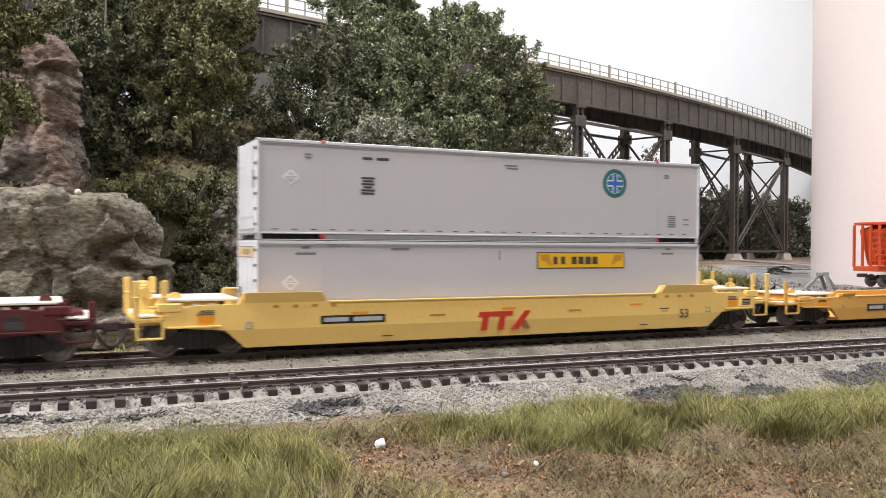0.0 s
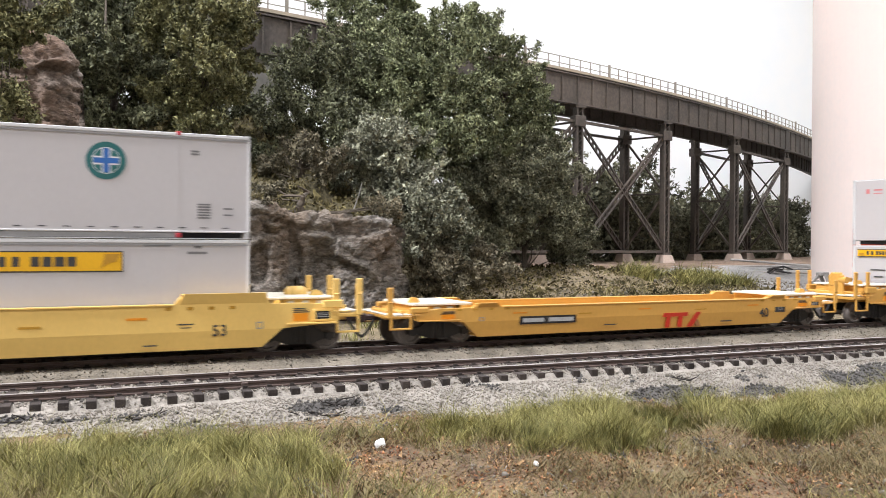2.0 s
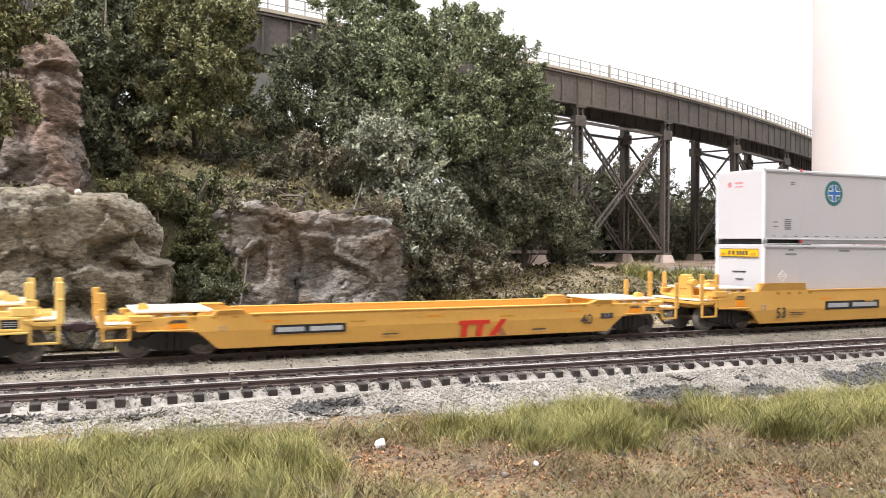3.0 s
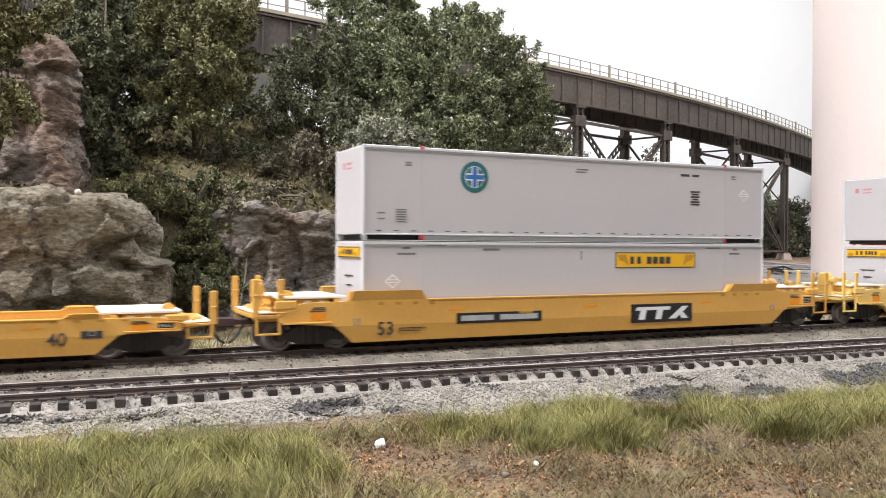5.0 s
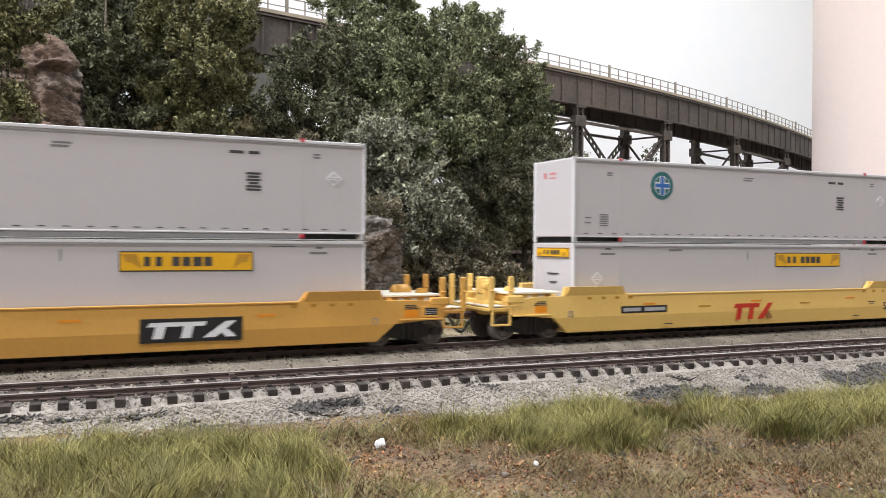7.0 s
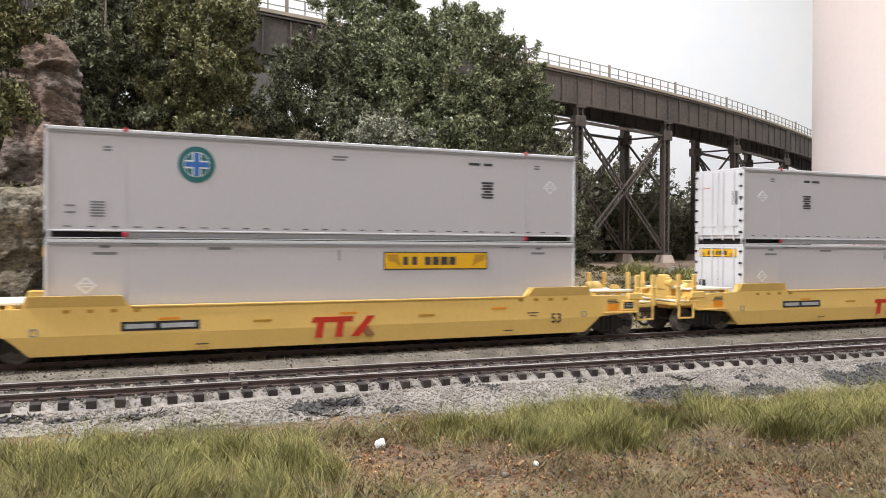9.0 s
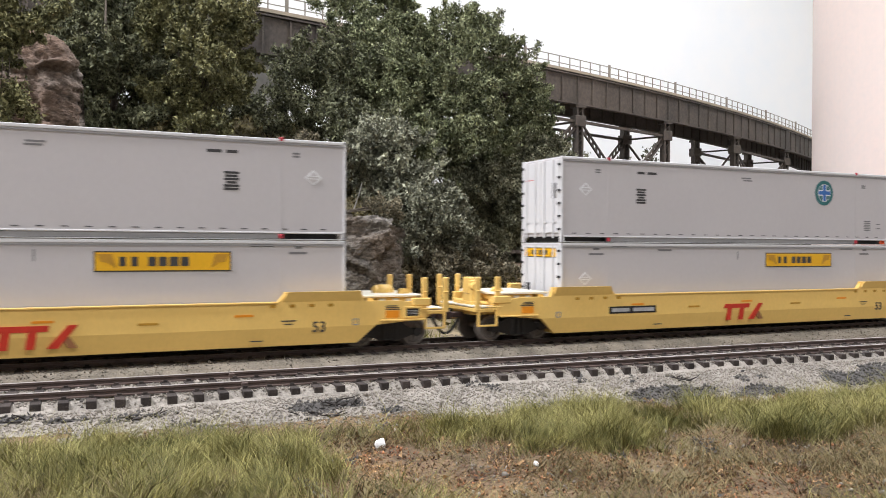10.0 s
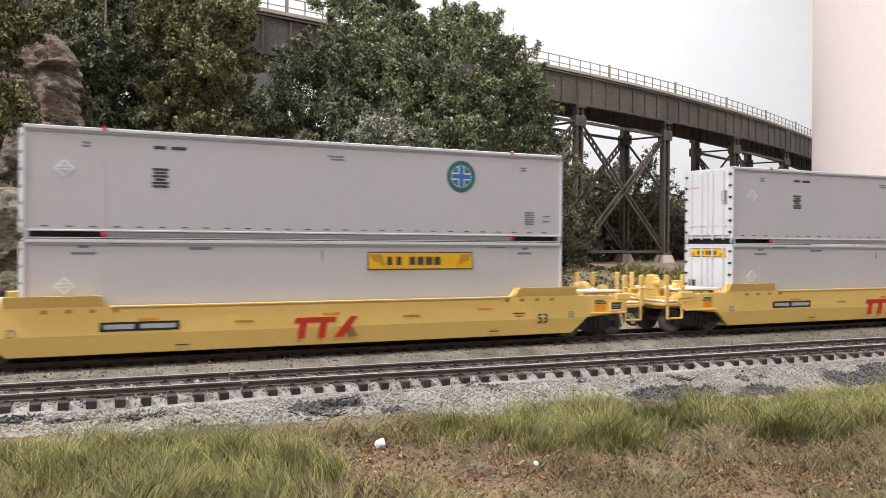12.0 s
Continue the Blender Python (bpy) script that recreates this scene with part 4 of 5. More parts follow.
    if upper:
        for x in (22.2, L - 22.2):
            part("top_pin", boxes((x - 0.75, x + 0.75, -0.15, 0.6, H - 1.0, H + 0.4), bevel=0.25), PIN_RED, c, "red plastic lashing pin")
    for z in (-0.5, 0.4):
        mark("placard_line", dx - 1.7, dx + 1.7, dz + z, dz + z + 0.3, PALE_MARK, 0.15)
    return c


MARKS = [("plate", -71.8, -48.8, 9.4, 12.2), ("emblem", -12.9, 9.4, 5.0, 11.8), ("53", 82.8, 0, 8.4, 4.9), ("bars", 70, 75, 10.6, 11.0), ("bars", 71, 74, 9.6, 9.9), ("bars", -50, -46, 4.4, 4.8), ("bars", 60, 64, 4.4, 4.8)]
MARKS_B = [("plate", -57.8, -22.2, 7.8, 11.6), ("dark_emblem", 21.5, 48.5, 6.6, 11.6), ("53", -85, 0, 6.9, 6.4), ("bars", -80, -72, 5.9, 6.2), ("bars", -80, -70, 6.9, 7.2)]
MARKS_E = [("plate", -58.0, -33.0, 6.6, 9.6), ("emblem", 9.0, 29.0, 3.0, 8.9), ("40", 64.5, 0, 7.4, 5.4), ("bars", 71, 77, 7.6, 9.8), ("bars", -20, -14, 5, 5.4), ("bars", 40, 46, 4.4, 4.9)]

CAR_53 = dict(hb=96.5, hs=72.3, tc=110.2, he=135.0)
TRAIN = []  # (thing, offset along the track at the start, y, z)


def build_train():
    yellow = "yellow double-stack well car with white containers on rails"
    a = well_car(yellow, YELLOW, marks=MARKS, **CAR_53)
    b = well_car("amber-yellow double-stack well car with black panels", AMBER, marks=MARKS_B, **CAR_53)
    e = well_car("empty amber-yellow short well car on rails", AMBER, hb=75, hs=68.5, tc=88.8, he=114.8, marks=MARKS_E, raised=17.8, shallow=True)
    m = well_car("dark maroon well car ahead of the yellow cars", MAROON, marks=[], **CAR_53)
    cars = [(m, -118.0), (a, 153.5), (e, 403.8), (b, 656.1), (copy_thing(a, a.matrix_basis), 926.9), (copy_thing(a, a.matrix_basis), 1199.1), (copy_thing(a, a.matrix_basis), 1471.2)]
    up_r = container("white upper shipping container with a round teal logo, doors first", True, False, True)
    up_l = container("white upper shipping container with a round teal logo, doors last", True, True, False)
    lo_r = container("white lower shipping container with a golden plate, doors first", False, False, True)
    lo_l = container("white lower shipping container with a golden plate, doors last", False, False, False)
    boxes_on = {1: (up_r, lo_r), 3: (up_l, lo_l)}
    same = Matrix.Identity(4)
    boxes_on[4] = tuple(copy_thing(o, same) for o in boxes_on[3])
    boxes_on[5] = tuple(copy_thing(o, same) for o in boxes_on[1])
    boxes_on[6] = tuple(copy_thing(o, same) for o in boxes_on[1])
    for k, (car, c) in enumerate(cars):
        TRAIN.append((car, c, FAR_LINE, 0.0))
        if k in boxes_on:
            TRAIN.append((boxes_on[k][0], c - 92.7, 0.0, 37.4))
            TRAIN.append((boxes_on[k][1], c - 92.7, 0.0, 4.0))
    return cars


# ---------------------------------------------------------------- bridge
DECK_Z, BRIDGE_W = 232.0, 66.0
BENTS = (540, 709, 896, 1092)


def deck_point(x, across=0.0, z=DECK_Z):
    s = 0.23 + 2 * 0.000188 * max(x - 400, 0)
    n = Vector((-s, 1.0, 0)).normalized()
    return Vector((x, float(bridge_line(x)), z)) + n * across


def bridge():
    t = empty("railway_bridge", 800, float(bridge_line(800)), 15, "dark brown steel trestle bridge with plate girders and handrail", "bridge")
    org = Vector((800, float(bridge_line(800)), 15))
    P = lambda x, a, z: deck_point(x, a, z) - org
    stops = list(range(-400, 1700, 20))

    def ribbon(a0, a1, z0, z1):
        bm = bmesh.new()
        rings = [[bm.verts.new(P(x, a, z)) for a, z in ((a0, z0), (a1, z0), (a1, z1), (a0, z1))] for x in stops]
        for p, q in zip(rings, rings[1:]):
            for j in range(4):
                bm.faces.new((p[j], p[(j + 1) % 4], q[(j + 1) % 4], q[j]))
        bm.faces.new(rings[0])
        bm.faces.new(rings[-1][::-1])
        return bm

    part("deck", ribbon(-2, BRIDGE_W + 2, DECK_Z - 3, DECK_Z), DECK, t, "pale timber deck edge")
    for a in (0, BRIDGE_W - 2):
        g = part("girder", ribbon(a, a + 2, DECK_Z - 37, DECK_Z - 3), STEEL, t)
        part("flange", ribbon(a - 2, a + 4, DECK_Z - 38, DECK_Z - 36.5), STEEL, g)
        part("flange", ribbon(a - 2, a + 4, DECK_Z - 6, DECK_Z - 4.5), STEEL, g)
        for k, x in enumerate(range(-40, 1600, 25)):
            bm = bmesh.new()
            beam(bm, P(x, a - 0.9, DECK_Z - 36.5), P(x, a - 0.9, DECK_Z - 6), 1.5, 0.9)
            part("stiffener", bm, STEEL, g)
    part("lower_web", ribbon(2, BRIDGE_W - 2, DECK_Z - 12, DECK_Z - 9), STEEL, t)
    for a in (-1.2, BRIDGE_W + 1.2):
        h = part("handrail", ribbon(a - 0.4, a + 0.4, DECK_Z + 11.6, DECK_Z + 12.4), HANDRAIL, t)
        part("rail_bar", ribbon(a - 0.35, a + 0.35, DECK_Z + 4.0, DECK_Z + 4.7), HANDRAIL, h)
        for k, x in enumerate(range(-40, 1500, 17)):
            bm = bmesh.new()
            wide = 3.0 if k % 8 == 5 and a < 0 else 0.9
            beam(bm, P(x, a, DECK_Z - 2), P(x, a, DECK_Z + (14.5 if wide > 1 else 12)), wide, 0.9)
            part("post", bm, HANDRAIL, h)
    for i, bx in enumerate(BENTS):
        foot = {}
        bent = None
        for a in (3.0, BRIDGE_W - 3.0):
            p = deck_point(bx, a)
            gz = float(land([p.x], [p.y])[0])
            foot[a] = gz
            leg = boxes((-4.6, -2.2, -4.5, 4.5, gz + 9 - 15, DECK_Z - 38 - 15), (2.2, 4.6, -4.5, 4.5, gz + 9 - 15, DECK_Z - 38 - 15), bevel=0.2)
            z = gz + 14
            flip = 1
            while z < DECK_Z - 45:
                for yy in (-4.0, 4.0):
                    beam(leg, (-3 * flip, yy, z - 15), (3 * flip, yy, z + 5.5 - 15), 1.2, 0.6)
                z += 5.5
                flip = -flip
            box(leg, -7, 7, -6, 6, DECK_Z - 62 - 15, DECK_Z - 50 - 15, bevel=0.4)
            box(leg, -7, 7, -6, 6, DECK_Z - 41 - 15, DECK_Z - 38 - 15)
            box(leg, -6, 6, -6, 6, gz + 8 - 15, gz + 13 - 15)
            q = p - org
            bmesh.ops.translate(leg, vec=(q.x, q.y, 0), verts=leg.verts)
            part("trestle_leg", leg, STEEL, t, "laced steel trestle leg")
            ped = bmesh.new()
            r = bmesh.ops.create_cone(ped, cap_ends=True, segments=4, radius1=15, radius2=9.5, depth=14)
            bmesh.ops.rotate(ped, cent=(0, 0, 0), matrix=Matrix.Rotation(radians(45), 3, "Z"), verts=ped.verts)
            bmesh.ops.translate(ped, vec=(q.x, q.y, gz + 3 - 15), verts=ped.verts)
            part("pedestal", ped, CONCRETE, t, "pale concrete pedestal")
        top, low = DECK_Z - 56, max(foot.values()) + 14
        mid = (top + low) / 2
        A, B = 3.0, BRIDGE_W - 3.0
        for p, q in (((A, top), (B, mid)), ((B, top), (A, mid)), ((A, mid), (B, low)), ((B, mid), (A, low)), ((A, top), (B, top)), ((A, mid), (B, mid)), ((A, low), (B, low))):
            part("cross_brace", beam(bmesh.new(), P(bx, *p), P(bx, *q), 3.0, 2.0), STEEL, t)
    for b0, b1 in ((540, 709), (896, 1092), (371, 540)):
        for a in (3.0, BRIDGE_W - 3.0):
            top, low = DECK_Z - 56, 29
            for p, q in (((b0, top), (b1, top)), ((b0, low), (b1, low)), ((b0, top), (b1, low)), ((b1, top), (b0, low))):
                u, v = P(p[0], a, p[1]), P(q[0], a, q[1])
                bm = bmesh.new()
                if p[1] == q[1]:
                    beam(bm, u, v, 3.5, 3.0)
                else:
                    d = Vector((0, 0, 4.0))
                    beam(bm, u + d, v + d, 2.0, 1.8)
                    beam(bm, u - d, v - d, 2.0, 1.8)
                    for k in range(1, 26):
                        c = u.lerp(v, k / 26)
                        beam(bm, c + d, c - d, 2.6, 0.8)
                part("lattice_brace", bm, STEEL, t)
    return t


def pier():
    bm = boxes((-16, 16, -20, 20, 0, 170), (-19, 19, -23, 23, 160, 172), bevel=1.0)
    ob = part("bridge_pier", bm, PIER)
    p = deck_point(175, 30)
    gz = float(land([p.x], [p.y])[0])
    for v in ob.data.vertices:
        if v.co.z > 0.1:
            v.co.z += (DECK_Z - 38 - gz - 172) * MM
    ob.location = (p.x * MM, p.y * MM, gz * MM)
    return tagged(ob, "grey concrete bridge pier among the trees", "bridge pier")


# ---------------------------------------------------------------- silo, hopper and yard
def silo():
    R, cx, cy = 112.0, 793.0, 270.0
    gz = float(land([cx], [cy])[0]) - 2
    t = empty("silo", cx, cy, gz, "tall white cylindrical silo with faint seams", "silo")
    bm = bmesh.new()
    bmesh.ops.create_cone(bm, cap_ends=True, segments=96, radius1=R, radius2=R, depth=520)
    bmesh.ops.translate(bm, vec=(0, 0, 260), verts=bm.verts)
    part("wall", bm, SILO, t, smooth=False)
    for z in range(35, 520, 51):
        bm = bmesh.new()
        bmesh.ops.create_cone(bm, cap_ends=True, segments=96, radius1=R + 0.14, radius2=R + 0.14, depth=0.9)
        bmesh.ops.translate(bm, vec=(0, 0, z), verts=bm.verts)
        part("seam", bm, SILO, t)
    return t


def hopper():
    """Orange-red hopper car seen by its end."""
    t = empty("hopper_car", 604, 218, 0, "orange-red hopper car with end cage standing on a siding", "railway car")
    t.matrix_basis = pose(0.624, 0.216, 0.003, 0, 0, -14)
    L = 150
    part("body", boxes((16, L - 16, -16, 16, 22, 52), bevel=0.8), HOPPER, t)
    part("roof", boxes((2, L - 2, -17, 17, 52, 54.5), bevel=0.6), HOPPER, t)
    part("sill", boxes((0, L, -15, 15, 13, 17), bevel=0.4), HOPPER, t)
    part("slope_sheet", prism([(4, 48), (16.5, 52), (16.5, 18), (12, 18)], -12, 12), HOPPER, t)
    for y in (-15.5, -5, 5, 15.5):
        part("end_post", boxes((0.5, 2.5, y - 0.9, y + 0.9, 16, 52), bevel=0.2), HOPPER, t)
        part("end_post", boxes((L - 2.5, L - 0.5, y - 0.9, y + 0.9, 16, 52), bevel=0.2), HOPPER, t)
    for k in range(7):
        part("rung", boxes((-0.5, 0.5, -16, -9, 17 + 4.8 * k, 17.9 + 4.8 * k)), HOPPER, t)
        part("rung", boxes((3, 10, -17, -16, 17 + 4.8 * k, 17.9 + 4.8 * k)), HOPPER, t)
    part("side_rib", boxes(*[(x, x + 2, -17, -15.8, 17, 52) for x in range(20, 132, 13)]), HOPPER, t)
    part("end_bracket", beam(bmesh.new(), (1.5, -4, 17), (14, -4, 34), 1.5, 1.5), HOPPER, t)
    for x in (22, L - 22):
        tk, w = truck(t, x)
    part("coupler", boxes((-7, 2, -1.5, 1.5, 8, 11), bevel=0.4), COUPLER, t)
    return t


def pipes():
    rng = random.Random(3)
    for k, (x, y, l, a, r) in enumerate(((770, 452, 110, -14, 1.4), (775, 430, 120, -20, 1.3), (735, 440, 120, -24, 1.2), (700, 380, 60, -35, 1.2))):
        z = float(land([x], [y])[0])
        bm = rod(bmesh.new(), (-l / 2, 0, r), (l / 2, 0, r), r, sides=10)
        ob = part("pipe", bm, WEATHERED)
        ob.matrix_basis = pose(x * MM, y * MM, (z + 0.3 + (3.8 if k == 0 else 0)) * MM, 0, 4 if k == 0 else 0, a)
        tagged(ob, "weathered grey pipe lying in the yard", "pipe", "pipes in the yard")
    for x, y in ((690, 375), (735, 405)):
        z = float(land([x], [y])[0])
        bm = bmesh.new()
        for k in range(5):
            a = rng.uniform(0, 6.28)
            rod(bm, (0, 0, rng.uniform(2, 7)), (22 * math.cos(a), 14 * math.sin(a), rng.uniform(0.5, 3)), 1.1, 0.8)
        ob = part("scrap_heap", bm, TRUCK)
        ob.location = (x * MM, y * MM, z * MM)
        tagged(ob, "dark scrap metal pieces lying on gravel", "scrap")


def trestle_stand():
    x, y = 537, 185
    z = float(land([x], [y])[0])
    t = empty("track_bumper", x, y, z, "small weathered timber bumper stand beside the track", "track bumper")
    top = 12.5
    for dx, dy in ((-17, 2), (9, -5), (11, 6), (1, -7)):
        part("strut", beam(bmesh.new(), (dx, dy, 0), (0, dy * 0.4, top), 2.0, 2.0), WEATHERED, t)
    part("head", boxes((-4, 4, -3, 3, top - 2, top + 1), bevel=0.5), WEATHERED, t)
    return t


# ---------------------------------------------------------------- small ground cover
def grass(name, n, area, height, mat, label, seed, keep, lean=0.45, width=0.35):
    rng = np.random.default_rng(seed)
    x, y = rng.uniform(area[0], area[1], n), rng.uniform(area[2], area[3], n)
    k = keep(x, y, rng)
    x, y = x[k], y[k]
    n = len(x)
    h = height * rng.lognormal(0, 0.3, n)
    # blades share a lean and a height within each tuft
    tuft = np.stack([x / 6, y / 6, 0 * x], -1)
    h *= 1 + 0.3 * fractal(tuft * 0.7, 2, seed + 4)
    ang = 4.5 * lattice(tuft, seed) + rng.normal(0, 1.0, n)
    amt = h * np.abs(rng.normal(lean, 0.3, n))
    dx, dy = np.cos(ang) * amt, np.sin(ang) * amt
    z = land(x, y) - 0.3
    w = width * rng.uniform(0.6, 1.3, n)
    yaw = rng.uniform(-0.9, 0.9, n) - 0.4
    wx, wy = np.cos(yaw) * w, np.sin(yaw) * w
    rows = []
    for t, ww in ((0, 1.0), (0.55, 0.8)):
        cx, cy, cz = x + dx * t ** 1.8, y + dy * t ** 1.8, z + h * t * (1 - 0.15 * t)
        rows += [np.stack([cx - wx * ww, cy - wy * ww, cz], -1), np.stack([cx + wx * ww, cy + wy * ww, cz], -1)]
    rows.append(np.stack([x + dx, y + dy, z + h * 0.87], -1))
    v = np.stack(rows, 1).reshape(-1, 3)
    f = np.array([(0, 1, 3), (0, 3, 2), (2, 3, 4)])
    faces = (np.arange(n)[:, None, None] * 5 + f[None]).reshape(-1, 3)
    return tagged(np_mesh(name, v, faces, mat), label, "grass", kind="stuff")


def flock(name, n, area, size, mat, label, seed, keep):
    """Small leafy crumbs scattered over the land."""
    rng = np.random.default_rng(seed)
    x, y = rng.uniform(area[0], area[1], n), rng.uniform(area[2], area[3], n)
    k = keep(x, y, rng)
    x, y = x[k], y[k]
    n = len(x)
    c = np.stack([x, y, land(x, y) + rng.uniform(0.0, 1.6, n) * size], -1)
    v = c[:, None, :] + rng.normal(0, 0.5, (n, 3, 3)) * (size * rng.lognormal(0, 0.35, n))[:, None, None]
    return tagged(np_mesh(name, v.reshape(-1, 3), np.arange(n * 3).reshape(-1, 3), mat), label, "ground cover", kind="stuff")


def patch(x, y, scale, seed):
    return fractal(np.stack([x / scale, y / scale, 0 * x], -1), 3, seed)


def front_bank(x, y):
    """How far in front of the ballast's lower edge."""
    return (near_line(x) - y) - (27 + 0.06 * x)


GRASS_SPOTS = [(96, -106, 14, 9), (118, -114, 16, 9), (165, -128, 20, 10), (192, -136, 22, 10), (1, -100, 20, 16), (-14, -84, 16, 10), (28, -98, 20, 15), (44, -112, 14, 12), (20, -125, 24, 14), (92, -96, 15, 9), (116, -98, 18, 14), (132, -88, 13, 10), (108, -118, 16, 9), (140, -108, 12, 9),
               (160, -112, 12, 14), (178, -118, 14, 12), (200, -124, 22, 14), (235, -118, 24, 16), (128, -87, 14, 8), (112, -90, 12, 7), (158, -99, 14, 9), (186, -105, 16, 9), (215, -108, 18, 9), (10, -86, 18, 8), (40, -92, 14, 8)]
CINDER_SPOTS = [(-10, -58, 11, 3.5), (3, -62, 6, 2), (64, -66, 9, 4), (80, -72, 7, 3), (168, -79, 20, 6), (192, -83, 14, 5), (240, -80, 20, 6), (264, -76, 18, 6), (128, -78, 8, 2)]
BARE_SPOTS = [(61, -108, 11, 17), (148, -97, 9, 12), (160, -83, 15, 6), (186, -86, 14, 4), (86, -138, 24, 14), (130, -156, 44, 18)]
RUST_SPOTS = [(127, -152, 44, 17), (84, -136, 24, 12), (70, -108, 14, 8), (185, -150, 30, 14)]


def spots(x, y, places):
    d = np.zeros(len(x))
    for px, py, rx, ry in places:
        d = np.maximum(d, 1.35 - ((x - px) / rx) ** 2 - ((y - py) / ry) ** 2)
    return d


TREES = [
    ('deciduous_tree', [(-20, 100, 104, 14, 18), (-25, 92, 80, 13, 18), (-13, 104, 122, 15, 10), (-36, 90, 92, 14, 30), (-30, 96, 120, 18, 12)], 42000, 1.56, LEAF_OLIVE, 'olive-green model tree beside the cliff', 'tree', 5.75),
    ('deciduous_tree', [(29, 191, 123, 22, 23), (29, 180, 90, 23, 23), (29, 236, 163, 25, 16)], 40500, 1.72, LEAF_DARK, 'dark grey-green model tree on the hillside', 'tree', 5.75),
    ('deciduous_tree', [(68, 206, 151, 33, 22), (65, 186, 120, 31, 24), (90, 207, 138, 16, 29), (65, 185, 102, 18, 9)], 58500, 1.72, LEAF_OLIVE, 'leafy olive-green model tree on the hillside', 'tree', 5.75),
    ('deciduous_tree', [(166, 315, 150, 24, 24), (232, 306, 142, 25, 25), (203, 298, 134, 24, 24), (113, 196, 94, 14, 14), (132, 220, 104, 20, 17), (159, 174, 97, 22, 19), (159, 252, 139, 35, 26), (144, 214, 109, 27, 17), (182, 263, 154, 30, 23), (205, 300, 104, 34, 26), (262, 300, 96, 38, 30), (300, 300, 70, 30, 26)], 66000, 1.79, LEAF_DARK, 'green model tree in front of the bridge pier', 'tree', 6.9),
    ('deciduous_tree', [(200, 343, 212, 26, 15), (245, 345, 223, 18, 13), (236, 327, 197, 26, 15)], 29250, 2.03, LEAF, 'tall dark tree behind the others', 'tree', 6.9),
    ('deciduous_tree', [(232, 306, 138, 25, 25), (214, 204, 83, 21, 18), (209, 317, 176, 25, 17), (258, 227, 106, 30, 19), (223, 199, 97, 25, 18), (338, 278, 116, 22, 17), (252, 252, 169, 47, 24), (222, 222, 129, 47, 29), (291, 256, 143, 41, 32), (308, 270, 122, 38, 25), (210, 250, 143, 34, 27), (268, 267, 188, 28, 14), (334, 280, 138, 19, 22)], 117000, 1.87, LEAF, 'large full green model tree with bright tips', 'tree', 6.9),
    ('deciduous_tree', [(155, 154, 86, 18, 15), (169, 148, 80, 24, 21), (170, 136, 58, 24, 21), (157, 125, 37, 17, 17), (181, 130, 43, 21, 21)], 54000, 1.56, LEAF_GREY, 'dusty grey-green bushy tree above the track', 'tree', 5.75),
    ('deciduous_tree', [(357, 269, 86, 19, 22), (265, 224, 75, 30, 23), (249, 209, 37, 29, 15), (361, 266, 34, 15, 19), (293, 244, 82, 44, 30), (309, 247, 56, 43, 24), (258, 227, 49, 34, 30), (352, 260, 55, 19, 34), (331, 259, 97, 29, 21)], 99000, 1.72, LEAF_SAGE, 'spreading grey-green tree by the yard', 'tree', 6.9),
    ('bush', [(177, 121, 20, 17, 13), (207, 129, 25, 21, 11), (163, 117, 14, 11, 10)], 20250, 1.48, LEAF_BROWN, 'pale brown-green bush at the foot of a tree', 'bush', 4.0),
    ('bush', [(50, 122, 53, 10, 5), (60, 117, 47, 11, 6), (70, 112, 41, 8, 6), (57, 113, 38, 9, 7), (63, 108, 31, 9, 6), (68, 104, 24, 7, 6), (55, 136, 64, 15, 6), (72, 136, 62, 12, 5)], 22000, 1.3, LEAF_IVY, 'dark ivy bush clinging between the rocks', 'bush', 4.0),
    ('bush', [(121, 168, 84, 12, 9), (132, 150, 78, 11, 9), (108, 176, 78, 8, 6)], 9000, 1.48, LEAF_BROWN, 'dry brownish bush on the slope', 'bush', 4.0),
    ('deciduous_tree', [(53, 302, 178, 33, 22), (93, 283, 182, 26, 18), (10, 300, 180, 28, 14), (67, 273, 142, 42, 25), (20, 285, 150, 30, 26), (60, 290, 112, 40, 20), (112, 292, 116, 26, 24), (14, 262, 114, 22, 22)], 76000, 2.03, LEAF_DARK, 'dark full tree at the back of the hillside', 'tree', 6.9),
    # The dark leaves of the next two bushes paint in shade under the trees.
    ('bush', [(29, 180, 73, 14, 5), (16, 192, 79, 12, 9)], 11250, 1.56, LEAF_DARK, 'low bush under the trees with leaves darkened for shade', 'bush', 4.0),
    ('bush', [(92, 196, 86, 16, 7), (58, 196, 82, 14, 8)], 9000, 1.25, LEAF_DARK, 'low scrub on the mossy slope, darkened for tree shade', 'bush', 4.0),
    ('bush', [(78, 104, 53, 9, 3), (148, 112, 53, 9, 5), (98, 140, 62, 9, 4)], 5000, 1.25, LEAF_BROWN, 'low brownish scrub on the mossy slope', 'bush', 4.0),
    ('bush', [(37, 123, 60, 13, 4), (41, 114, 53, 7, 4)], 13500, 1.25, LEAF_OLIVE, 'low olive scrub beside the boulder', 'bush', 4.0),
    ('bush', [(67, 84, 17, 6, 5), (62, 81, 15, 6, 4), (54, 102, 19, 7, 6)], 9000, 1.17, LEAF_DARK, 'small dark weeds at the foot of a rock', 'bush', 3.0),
]


